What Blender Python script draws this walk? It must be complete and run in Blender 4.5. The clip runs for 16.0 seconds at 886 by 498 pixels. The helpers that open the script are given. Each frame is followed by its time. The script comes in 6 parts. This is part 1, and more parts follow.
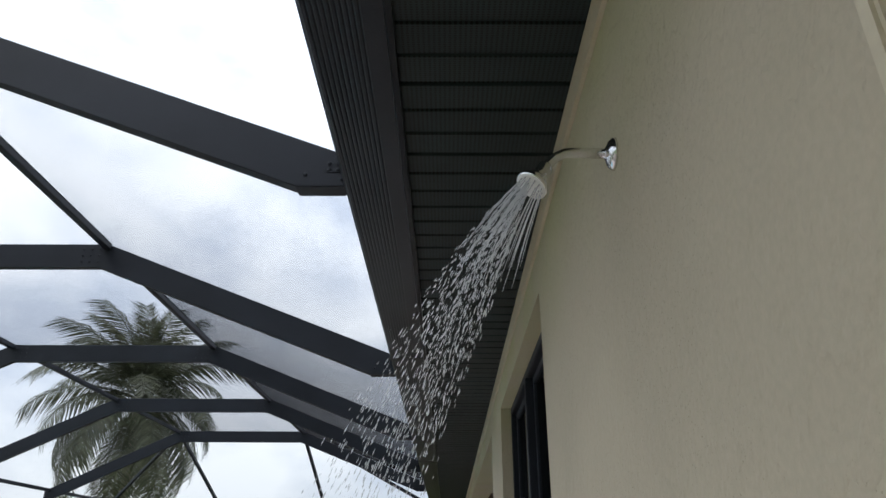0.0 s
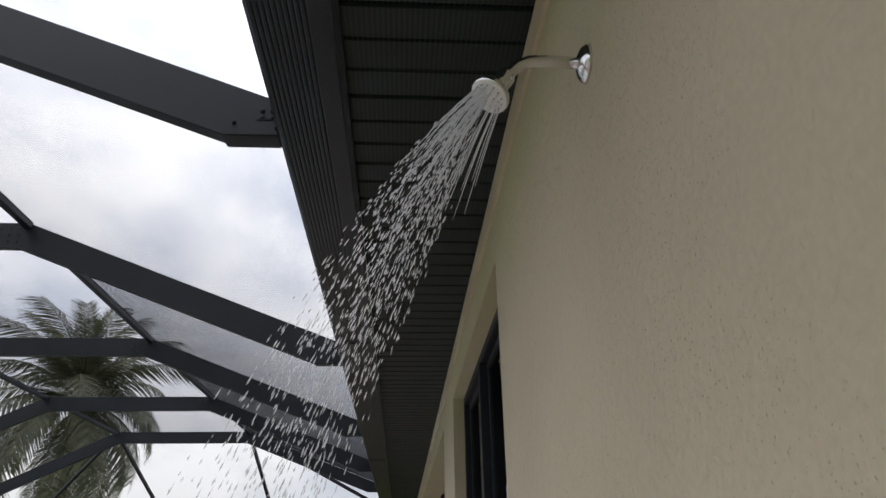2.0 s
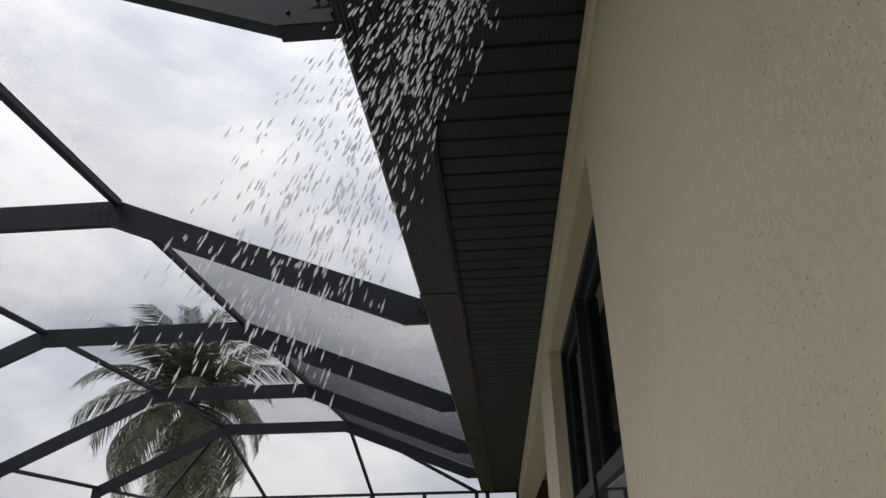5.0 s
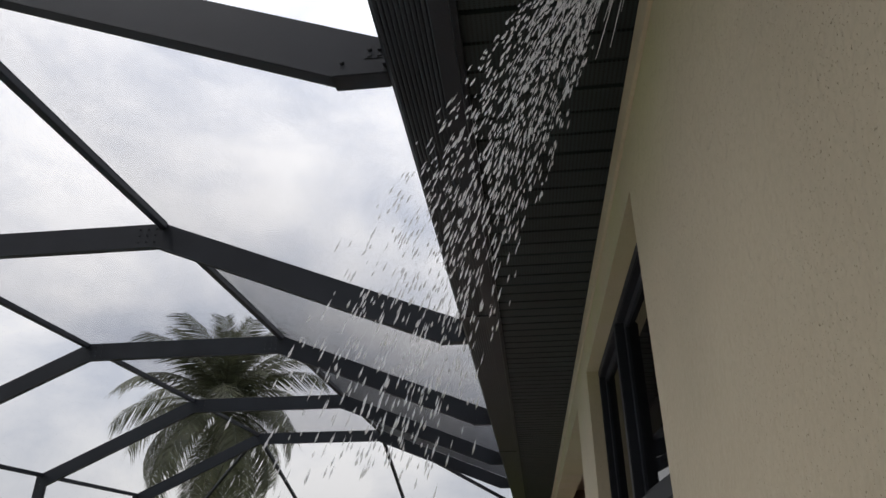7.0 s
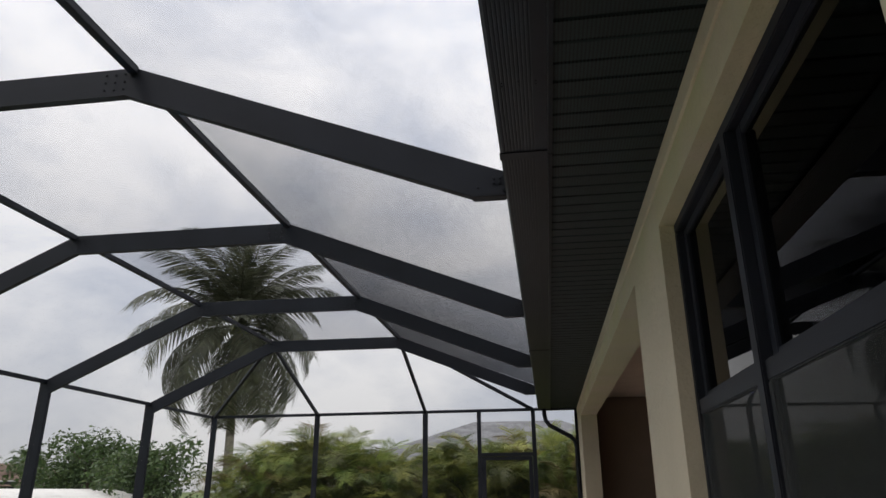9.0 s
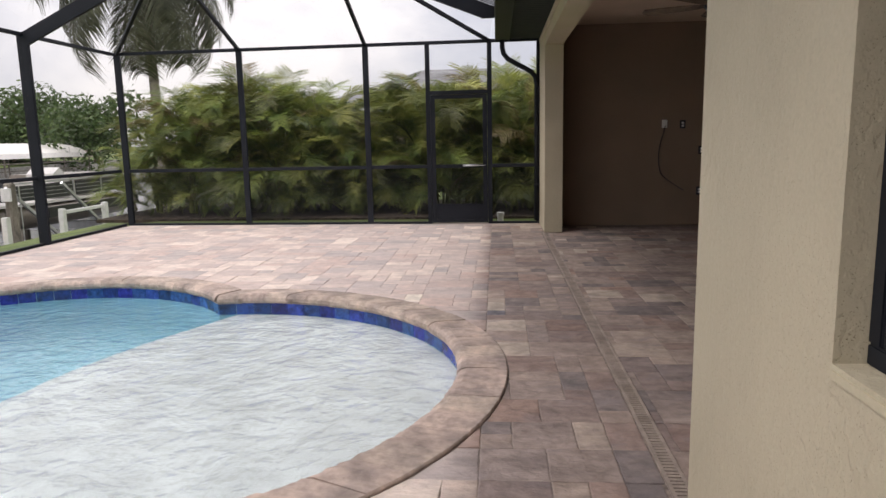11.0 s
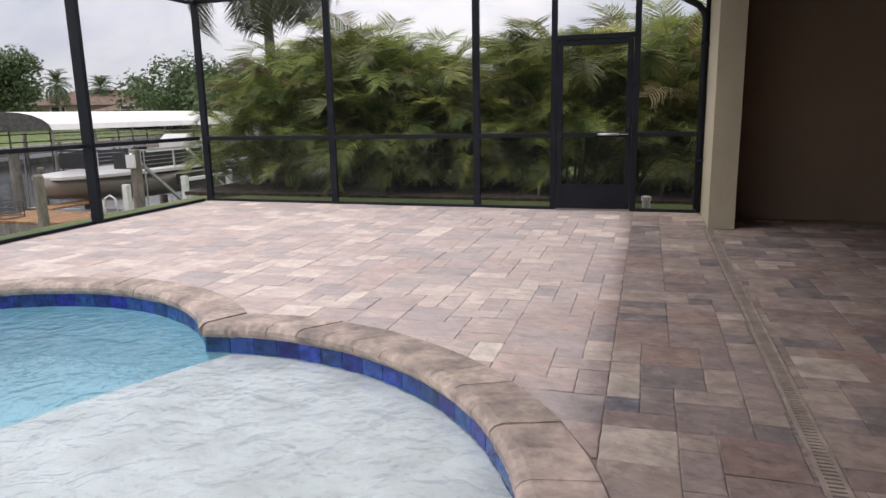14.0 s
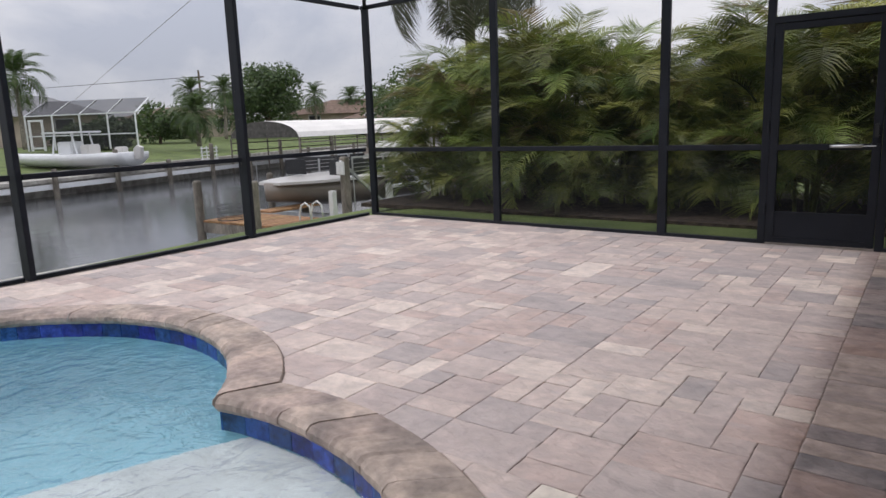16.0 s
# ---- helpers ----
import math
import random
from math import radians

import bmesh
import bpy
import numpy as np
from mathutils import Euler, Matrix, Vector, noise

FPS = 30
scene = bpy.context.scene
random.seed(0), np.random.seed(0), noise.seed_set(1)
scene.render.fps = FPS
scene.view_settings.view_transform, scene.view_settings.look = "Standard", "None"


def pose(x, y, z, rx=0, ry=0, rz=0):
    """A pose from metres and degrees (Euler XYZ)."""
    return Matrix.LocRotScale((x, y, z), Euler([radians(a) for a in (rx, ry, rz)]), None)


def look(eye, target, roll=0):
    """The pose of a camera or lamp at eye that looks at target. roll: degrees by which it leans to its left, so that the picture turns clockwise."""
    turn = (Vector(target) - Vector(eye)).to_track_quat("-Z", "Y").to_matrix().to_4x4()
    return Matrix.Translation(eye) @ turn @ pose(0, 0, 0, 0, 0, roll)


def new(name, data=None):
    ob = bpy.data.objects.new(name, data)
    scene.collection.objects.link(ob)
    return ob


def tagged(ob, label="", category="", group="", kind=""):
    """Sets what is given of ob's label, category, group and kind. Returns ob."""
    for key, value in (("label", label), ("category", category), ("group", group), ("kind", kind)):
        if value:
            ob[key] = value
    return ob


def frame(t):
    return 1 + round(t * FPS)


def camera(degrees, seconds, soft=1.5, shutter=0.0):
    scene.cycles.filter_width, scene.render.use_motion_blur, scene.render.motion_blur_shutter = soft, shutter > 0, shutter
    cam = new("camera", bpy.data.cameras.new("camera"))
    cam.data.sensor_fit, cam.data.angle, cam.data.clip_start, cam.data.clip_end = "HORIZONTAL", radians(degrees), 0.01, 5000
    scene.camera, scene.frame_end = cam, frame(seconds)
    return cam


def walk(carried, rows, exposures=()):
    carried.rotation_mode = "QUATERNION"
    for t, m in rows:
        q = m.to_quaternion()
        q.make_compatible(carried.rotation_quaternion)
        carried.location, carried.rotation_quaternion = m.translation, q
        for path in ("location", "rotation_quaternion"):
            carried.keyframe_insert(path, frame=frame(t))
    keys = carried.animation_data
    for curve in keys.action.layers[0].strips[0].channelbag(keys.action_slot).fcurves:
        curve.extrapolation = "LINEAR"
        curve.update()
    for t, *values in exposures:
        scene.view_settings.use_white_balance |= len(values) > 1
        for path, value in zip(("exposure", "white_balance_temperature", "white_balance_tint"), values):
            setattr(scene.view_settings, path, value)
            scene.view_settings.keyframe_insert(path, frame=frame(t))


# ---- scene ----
cam = camera(66.3, 16.0)
PATH = [
    (0, (0.599, 1.565, 1.659), (0.584, 3.373, 2.514), 0.3),
    (0.5, (0.591, 1.573, 1.655), (0.665, 3.323, 2.62), -0.4),
    (1, (0.602, 1.58, 1.658), (0.707, 3.353, 2.578), -1.2),
    (1.5, (0.626, 1.701, 1.626), (0.741, 3.496, 2.499), -1.0),
    (2, (0.626, 1.833, 1.64), (0.742, 3.634, 2.502), -0.9),
    (2.5, (0.698, 2.023, 1.553), (0.81, 3.826, 2.412), -0.8),
    (3, (0.685, 2.115, 1.484), (0.717, 3.919, 2.346), -1.3),
    (3.5, (0.68, 2.134, 1.502), (0.626, 3.935, 2.37), -1.1),
    (4, (0.654, 2.171, 1.507), (0.569, 3.975, 2.368), -0.8),
    (4.5, (0.648, 2.187, 1.459), (0.532, 3.988, 2.322), -0.9),
    (7, (0.587, 2.06, 1.528), (0.368, 3.845, 2.405), -0.2),
    (7.5, (0.586, 2.205, 1.502), (0.334, 3.906, 2.524), 0.0),
    (8, (0.467, 2.391, 1.485), (0.185, 4.052, 2.563), 0.4),
    (8.5, (0.379, 2.593, 1.488), (0.085, 4.321, 2.452), -0.2),
    (9, (0.382, 2.938, 1.464), (0.109, 4.802, 2.136), -0.3),
    (9.5, (0.335, 3.349, 1.444), (0.119, 5.306, 1.796), 0.1),
    (10, (0.226, 3.74, 1.302), (0.084, 5.735, 1.341), -0.95),
    (12.5, (0.376, 5.728, 1.358), (0.091, 7.661, 0.935), -1.2),
    (13, (0.401, 6.094, 1.277), (0.027, 8.016, 0.871), -1.6),
    (13.5, (0.374, 6.456, 1.286), (-0.082, 8.362, 0.887), -1.5),
    (14, (0.312, 6.867, 1.231), (-0.255, 8.744, 0.834), -1.2),
    (14.5, (0.317, 7.206, 1.22), (-0.43, 9.02, 0.833), -1.4),
    (15, (0.307, 7.599, 1.164), (-0.674, 9.301, 0.791), -1.3),
    (15.5, (0.283, 7.941, 1.193), (-0.83, 9.559, 0.814), -1.5),
    (16, (0.509, 8.338, 1.264), (-0.649, 9.926, 0.896), -2.1),
]
EXPOSURES = [(0.0, 0.0, 6050, 8), (0.8, -0.33, 6150, 9), (1.8, -0.1, 6450, 12), (3.5, -0.22, 6600, 12), (4.5, -0.34, 6600, 12), (7.0, -0.37, 6600, 12), (8.0, -0.57, 6600, 12), (9.0, -0.45, 6600, 12),
             (9.6, -0.07, 6700, 12), (10.2, 0.13, 6900, 14), (12.4, -0.02, 6650, 17), (14.2, 0.0, 6550, 16), (16.0, -0.3, 6400, 15)]
walk(cam, [(t, look(eye, target, roll)) for t, eye, target, roll in PATH], EXPOSURES)

# ---- world and light ----
world = bpy.data.worlds.new("overcast")
scene.world = world
world.use_nodes = True
wt = world.node_tree
wt.nodes.clear()


def wn(kind, **kw):
    n = wt.nodes.new(kind)
    for k, v in kw.items():
        n.inputs[k].default_value = v
    return n


w_out = wn("ShaderNodeOutputWorld")
w_bg = wn("ShaderNodeBackground", Strength=1.0)
w_sky = wt.nodes.new("ShaderNodeTexSky")
w_sky.sky_type, w_sky.sun_disc = "NISHITA", False
w_sky.sun_elevation, w_sky.sun_rotation = radians(62), radians(-120)
w_co = wt.nodes.new("ShaderNodeTexCoord")
w_map = wn("ShaderNodeMapping")
w_map.inputs["Scale"].default_value = (1.0, 1.0, 1.9)
w_n = wn("ShaderNodeTexNoise", Scale=2.6, Detail=8.0, Roughness=0.58, Distortion=0.25)
w_ramp = wt.nodes.new("ShaderNodeValToRGB")
w_ramp.color_ramp.elements[0].position, w_ramp.color_ramp.elements[0].color = 0.38, (0.60, 0.645, 0.73, 1)
w_ramp.color_ramp.elements[1].position, w_ramp.color_ramp.elements[1].color = 0.6, (0.98, 0.99, 1.0, 1)
w_sep = wt.nodes.new("ShaderNodeSeparateXYZ")
w_el = wt.nodes.new("ShaderNodeMapRange")
for k, v in (("From Min", 0.0), ("From Max", 0.7), ("To Min", 0.97), ("To Max", 2.2)):
    w_el.inputs[k].default_value = v
w_mul = wt.nodes.new("ShaderNodeVectorMath")
w_mul.operation = "SCALE"
w_sk = wt.nodes.new("ShaderNodeVectorMath")
w_sk.operation = "SCALE"
w_sk.inputs["Scale"].default_value = 0.05
w_mix = wt.nodes.new("ShaderNodeMix")
w_mix.data_type = "RGBA"
w_mix.inputs["Factor"].default_value = 0.86
wl = wt.links.new
wl(w_co.outputs["Generated"], w_map.inputs["Vector"])
wl(w_map.outputs["Vector"], w_n.inputs["Vector"])
wl(w_n.outputs["Fac"], w_ramp.inputs["Fac"])
wl(w_co.outputs["Generated"], w_sep.inputs["Vector"])
wl(w_sep.outputs["Z"], w_el.inputs["Value"])
wl(w_ramp.outputs["Color"], w_mul.inputs[0])
wl(w_el.outputs["Result"], w_mul.inputs["Scale"])
wl(w_sky.outputs["Color"], w_sk.inputs[0])
wl(w_sk.outputs["Vector"], w_mix.inputs["A"])
wl(w_mul.outputs["Vector"], w_mix.inputs["B"])
wl(w_mix.outputs["Result"], w_bg.inputs["Color"])
wl(w_bg.outputs["Background"], w_out.inputs["Surface"])

sun = new("sun", bpy.data.lights.new("sun", "SUN"))
sun.data.energy, sun.data.angle, sun.data.color = 0.9, radians(14), (1.0, 0.97, 0.92)
sun.matrix_world = look((-20, 4, 40), (0, 14, 0))


# ---- materials ----
def material(name, color, rough=0.6, metal=0.0, vary=0.12, scale=6.0, bump=0.0, bump_scale=60.0, tint=None, piece=0.0, stain=0.0, stretch=(1, 1, 1), islands=True):
    """A surface with colour drift at two scales, grain relief and, for pieces, a drift from piece to piece."""
    m = bpy.data.materials.new(name)
    m.use_nodes = True
    t = m.node_tree
    link, b = t.links.new, t.nodes["Principled BSDF"]
    b.inputs["Roughness"].default_value, b.inputs["Metallic"].default_value = rough, metal
    geo = t.nodes.new("ShaderNodeNewGeometry")
    mp = t.nodes.new("ShaderNodeMapping")
    mp.inputs["Scale"].default_value = stretch
    link(geo.outputs["Position"], mp.inputs["Vector"])
    big, fine = t.nodes.new("ShaderNodeTexNoise"), t.nodes.new("ShaderNodeTexNoise")
    big.inputs["Scale"].default_value, big.inputs["Detail"].default_value = scale, 5
    fine.inputs["Scale"].default_value, fine.inputs["Detail"].default_value = bump_scale, 6
    link(mp.outputs["Vector"], big.inputs["Vector"])
    link(mp.outputs["Vector"], fine.inputs["Vector"])
    mix = t.nodes.new("ShaderNodeMix")
    mix.data_type = "RGBA"
    other = tint or tuple(c * (1 - 2.4 * vary) for c in color)
    hi = tuple(min(1, c * (1 + vary)) for c in color)
    mix.inputs["A"].default_value, mix.inputs["B"].default_value = (*other, 1), (*hi, 1)
    rng = t.nodes.new("ShaderNodeMapRange")
    rng.inputs["From Min"].default_value, rng.inputs["From Max"].default_value = 0.3, 0.66
    link(big.outputs["Fac"], rng.inputs["Value"])
    link(rng.outputs["Result"], mix.inputs["Factor"])
    hsv = t.nodes.new("ShaderNodeHueSaturation")
    link(mix.outputs["Result"], hsv.inputs["Color"])
    val = t.nodes.new("ShaderNodeMapRange")
    val.inputs["To Min"].default_value, val.inputs["To Max"].default_value = 1 - vary * 0.9, 1 + vary * 0.9
    val.inputs["From Min"].default_value, val.inputs["From Max"].default_value = 0.32, 0.68
    link(fine.outputs["Fac"], val.inputs["Value"])
    last = val.outputs["Result"]
    if piece:
        info = t.nodes.new("ShaderNodeObjectInfo")
        add = t.nodes.new("ShaderNodeMath")
        add.operation = "ADD"
        link(info.outputs["Random"], add.inputs[0])
        if islands:
            link(geo.outputs["Random Per Island"], add.inputs[1])
        else:
            add.inputs[1].default_value = 0.0
        fr = t.nodes.new("ShaderNodeMath")
        fr.operation = "FRACT"
        link(add.outputs[0], fr.inputs[0])
        pr = t.nodes.new("ShaderNodeMapRange")
        pr.inputs["To Min"].default_value, pr.inputs["To Max"].default_value = 1 - piece, 1 + piece * 0.7
        link(fr.outputs[0], pr.inputs["Value"])
        mu = t.nodes.new("ShaderNodeMath")
        mu.operation = "MULTIPLY"
        link(last, mu.inputs[0])
        link(pr.outputs["Result"], mu.inputs[1])
        last = mu.outputs[0]
        hu = t.nodes.new("ShaderNodeMapRange")
        hu.inputs["To Min"].default_value, hu.inputs["To Max"].default_value = 0.5 - piece * 0.05, 0.5 + piece * 0.05
        fr2 = t.nodes.new("ShaderNodeMath")
        fr2.operation = "FRACT"
        m7 = t.nodes.new("ShaderNodeMath")
        m7.operation = "MULTIPLY"
        m7.inputs[1].default_value = 7.31
        link(fr.outputs[0], m7.inputs[0])
        link(m7.outputs[0], fr2.inputs[0])
        link(fr2.outputs[0], hu.inputs["Value"])
        link(hu.outputs["Result"], hsv.inputs["Hue"])
    link(last, hsv.inputs["Value"])
    color_out = hsv.outputs["Color"]
    if stain:
        st = t.nodes.new("ShaderNodeTexNoise")
        st.inputs["Scale"].default_value, st.inputs["Detail"].default_value = 1.3, 8
        link(geo.outputs["Position"], st.inputs["Vector"])
        sr = t.nodes.new("ShaderNodeMapRange")
        sr.inputs["From Min"].default_value, sr.inputs["From Max"].default_value, sr.inputs["To Max"].default_value = 0.5, 0.75, stain
        link(st.outputs["Fac"], sr.inputs["Value"])
        sm = t.nodes.new("ShaderNodeMix")
        sm.data_type = "RGBA"
        sm.inputs["B"].default_value = (*(c * 0.5 for c in color), 1)
        link(color_out, sm.inputs["A"])
        link(sr.outputs["Result"], sm.inputs["Factor"])
        color_out = sm.outputs["Result"]
    link(color_out, b.inputs["Base Color"])
    if bump:
        bp = t.nodes.new("ShaderNodeBump")
        bp.inputs["Strength"].default_value, bp.inputs["Distance"].default_value = bump, 0.01
        link(fine.outputs["Fac"], bp.inputs["Height"])
        link(bp.outputs["Normal"], b.inputs["Normal"])
    return m


M_bronze = material("bronze_aluminium", (0.012, 0.0145, 0.021), 0.55, 0.1, 0.1, 3, 0.03, 240)
M_soffit = material("soffit_vinyl", (0.015, 0.025, 0.026), 0.6, 0.0, 0.1, 4, 0.05, 200)
M_gutter = material("gutter_aluminium", (0.012, 0.016, 0.022), 0.38, 0.25, 0.14, 2.5, 0.04, 160)
for m in (M_bronze, M_soffit, M_gutter):
    m.node_tree.nodes["Principled BSDF"].inputs["Specular IOR Level"].default_value = 0.28
M_stucco = material("stucco_paint", (0.475, 0.42, 0.305), 0.85, 0.0, 0.04, 1.4, 0.25, 90)


def roughen_stucco(m):
    """Knockdown relief: flattened islands, and small dark pits gathered in patches."""
    t = m.node_tree
    b = t.nodes["Principled BSDF"]
    link = t.links.new
    geo, mp = t.nodes.new("ShaderNodeNewGeometry"), t.nodes.new("ShaderNodeMapping")
    mp.inputs["Scale"].default_value = (1, 1, 0.8)
    link(geo.outputs["Position"], mp.inputs["Vector"])
    isl, pit, patch, fine = (t.nodes.new("ShaderNodeTexNoise") for _ in range(4))
    for n, sc, de in ((isl, 26, 3), (pit, 260, 2), (patch, 1.7, 3), (fine, 190, 3)):
        n.inputs["Scale"].default_value, n.inputs["Detail"].default_value = sc, de
        link(mp.outputs["Vector"], n.inputs["Vector"])
    def span(src, lo, hi, a, c):
        r = t.nodes.new("ShaderNodeMapRange")
        r.inputs["From Min"].default_value, r.inputs["From Max"].default_value, r.inputs["To Min"].default_value, r.inputs["To Max"].default_value = lo, hi, a, c
        link(src, r.inputs["Value"])
        return r.outputs["Result"]
    def op(kind, a, c):
        n = t.nodes.new("ShaderNodeMath")
        n.operation = kind
        link(a, n.inputs[0])
        link(c, n.inputs[1])
        return n.outputs[0]
    flat = span(isl.outputs["Fac"], 0.44, 0.56, 0.0, 1.0)
    dots = op("MULTIPLY", span(pit.outputs["Fac"], 0.66, 0.71, 0.0, 1.0), span(patch.outputs["Fac"], 0.44, 0.58, 0.0, 1.0))
    soft = span(fine.outputs["Fac"], 0.2, 0.8, 0.0, 0.25)
    deep = span(dots, 0.0, 1.0, 0.0, -1.6)
    height = op("ADD", op("ADD", flat, soft), deep)
    bp = t.nodes.new("ShaderNodeBump")
    bp.inputs["Strength"].default_value, bp.inputs["Distance"].default_value = 0.8, 0.0018
    link(height, bp.inputs["Height"])
    link(bp.outputs["Normal"], b.inputs["Normal"])
    src = b.inputs["Base Color"].links[0].from_socket
    mx = t.nodes.new("ShaderNodeMix")
    mx.data_type = "RGBA"
    mx.inputs["B"].default_value = (0.24, 0.2, 0.135, 1)
    link(src, mx.inputs["A"])
    link(dots, mx.inputs["Factor"])
    sp = t.nodes.new("ShaderNodeSeparateXYZ")
    link(geo.outputs["Position"], sp.inputs["Vector"])
    alg = t.nodes.new("ShaderNodeTexNoise")
    alg.inputs["Scale"].default_value, alg.inputs["Detail"].default_value = 2.4, 6
    link(geo.outputs["Position"], alg.inputs["Vector"])
    film = op("MULTIPLY", span(sp.outputs["Z"], 2.25, 2.8, 0.0, 0.6), span(alg.outputs["Fac"], 0.35, 0.6, 0.25, 1.0))
    mg = t.nodes.new("ShaderNodeMix")
    mg.data_type = "RGBA"
    mg.inputs["B"].default_value = (0.42, 0.43, 0.20, 1)
    link(mx.outputs["Result"], mg.inputs["A"])
    link(film, mg.inputs["Factor"])
    link(mg.outputs["Result"], b.inputs["Base Color"])


roughen_stucco(M_stucco)
M_band = material("smooth_band_paint", (0.53, 0.47, 0.335), 0.75, 0.0, 0.05, 2.0, 0.12, 70)
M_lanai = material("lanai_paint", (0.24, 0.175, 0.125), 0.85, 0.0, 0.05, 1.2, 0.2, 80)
M_ceil = material("ceiling_paint", (0.5, 0.4, 0.3), 0.85, 0.0, 0.05, 1.5, 0.15, 70)
# near-black base colour paints in the dimness of the unlit rooms
M_dark = material("unlit_interior", (0.05, 0.05, 0.05), 0.9, 0, 0.1, 2)
M_chrome = material("chrome", (0.75, 0.75, 0.76), 0.16, 1.0, 0.05, 9)
M_white = material("white_plastic", (0.72, 0.72, 0.70), 0.45, 0, 0.04, 9)
M_beige = material("drain_plastic", (0.34, 0.275, 0.235), 0.7, 0, 0.12, 9, 0.1, 90)
M_sand = material("joint_sand", (0.27, 0.22, 0.19), 0.95, 0, 0.2, 30, 0.4, 220)
M_pool = material("pool_plaster", (0.33, 0.60, 0.69), 0.8, 0, 0.06, 3.5, 0.08, 80)
M_shelf = material("shelf_plaster", (0.65, 0.69, 0.685), 0.8, 0, 0.07, 4.0, 0.1, 80)
M_tile = material("cobalt_tile", (0.025, 0.075, 0.34), 0.12, 0, 0.25, 18, 0.03, 60, piece=0.4)
M_coping = material("coping_stone", (0.46, 0.36, 0.30), 0.85, 0, 0.22, 5, 1.0, 22, tint=(0.27, 0.22, 0.195), piece=0.14, stain=0.15)
M_grass = material("lawn", (0.115, 0.15, 0.04), 0.95, 0, 0.3, 0.9, 1.0, 30, tint=(0.07, 0.10, 0.03))
M_concrete = material("seawall_concrete", (0.42, 0.40, 0.36), 0.9, 0, 0.16, 2.5, 0.3, 40, stain=0.5)
M_wood = material("dock_wood", (0.36, 0.20, 0.09), 0.8, 0, 0.2, 4, 0.3, 30, piece=0.2, stretch=(1, 6, 1))
M_pile = material("weathered_pile", (0.22, 0.195, 0.16), 0.95, 0, 0.25, 4, 0.5, 25, stretch=(1, 1, 0.3))
M_trunk = material("palm_trunk", (0.30, 0.265, 0.22), 0.9, 0, 0.2, 6, 0.5, 30)
M_cane = material("areca_cane", (0.20, 0.22, 0.06), 0.7, 0, 0.25, 6, 0.2, 40)
M_bark = material("tree_bark", (0.16, 0.12, 0.085), 0.9, 0, 0.25, 5, 0.6, 25)
M_hull = material("boat_gelcoat", (0.62, 0.60, 0.57), 0.3, 0, 0.04, 1.5)
M_taupe = material("taupe_hull", (0.27, 0.235, 0.20), 0.35, 0.2, 0.06, 1.5)
M_black = material("black_panel", (0.02, 0.021, 0.024), 0.35, 0, 0.1, 2)
M_alu = material("bare_aluminium", (0.55, 0.56, 0.57), 0.4, 0.8, 0.08, 4)
M_canvas = material("white_canvas", (0.82, 0.79, 0.74), 0.8, 0, 0.04, 0.6, 0.1, 6)
M_roof_tile = material("shingle_roof", (0.20, 0.135, 0.10), 0.9, 0, 0.2, 2.0, 0.4, 9)
M_roof_grey = material("grey_roof", (0.22, 0.22, 0.225), 0.9, 0, 0.15, 2.0, 0.4, 9)
M_far_wall = material("far_house_paint", (0.48, 0.40, 0.32), 0.9, 0, 0.08, 0.8)
M_mulch = material("mulch_bed", (0.07, 0.05, 0.035), 1.0, 0, 0.3, 8, 1.0, 50)
M_screen_white = material("white_frame", (0.75, 0.76, 0.77), 0.5, 0, 0.03, 3)


def leaf_material(name, color, tint, piece=0.3, islands=True):
    m = material(name, color, 0.45, 0, 0.2, 2.2, 0, 30, tint=tint, piece=piece, islands=islands)
    t = m.node_tree
    b = t.nodes["Principled BSDF"]
    tr = t.nodes.new("ShaderNodeBsdfTranslucent")
    mx = t.nodes.new("ShaderNodeMixShader")
    mx.inputs["Fac"].default_value = 0.3
    src = b.inputs["Base Color"].links[0].from_socket
    t.links.new(src, tr.inputs["Color"])
    t.links.new(b.outputs["BSDF"], mx.inputs[1])
    t.links.new(tr.outputs["BSDF"], mx.inputs[2])
    t.links.new(mx.outputs["Shader"], t.nodes["Material Output"].inputs["Surface"])
    return m


M_areca = leaf_material("areca_leaf", (0.30, 0.325, 0.08), (0.065, 0.115, 0.03), 0.55, False)
M_coco = leaf_material("coconut_leaf", (0.12, 0.125, 0.075), (0.06, 0.068, 0.045))
M_dry = leaf_material("dry_leaf", (0.26, 0.21, 0.09), (0.17, 0.13, 0.06))
M_leaf = leaf_material("tree_leaf", (0.085, 0.13, 0.038), (0.045, 0.08, 0.026))


def glass_material(name, color, rough, alpha_mix, ior=1.45):
    """Clear or dark sheet: see-through with a mirror gloss that grows at a slant."""
    m = bpy.data.materials.new(name)
    m.use_nodes = True
    t = m.node_tree
    t.nodes.clear()
    out, tr, gl = t.nodes.new("ShaderNodeOutputMaterial"), t.nodes.new("ShaderNodeBsdfTransparent"), t.nodes.new("ShaderNodeBsdfGlossy")
    fr, mx = t.nodes.new("ShaderNodeFresnel"), t.nodes.new("ShaderNodeMixShader")
    tr.inputs["Color"].default_value = (*color, 1)
    gl.inputs["Roughness"].default_value = rough
    fr.inputs["IOR"].default_value = ior
    t.links.new(fr.outputs["Fac"], mx.inputs["Fac"])
    t.links.new(tr.outputs["BSDF"], mx.inputs[1])
    t.links.new(gl.outputs["BSDF"], mx.inputs[2])
    t.links.new(mx.outputs["Shader"], out.inputs["Surface"])
    return m


M_glass = glass_material("tinted_glass", (0.22, 0.25, 0.24), 0.0, 0.0, 1.36)


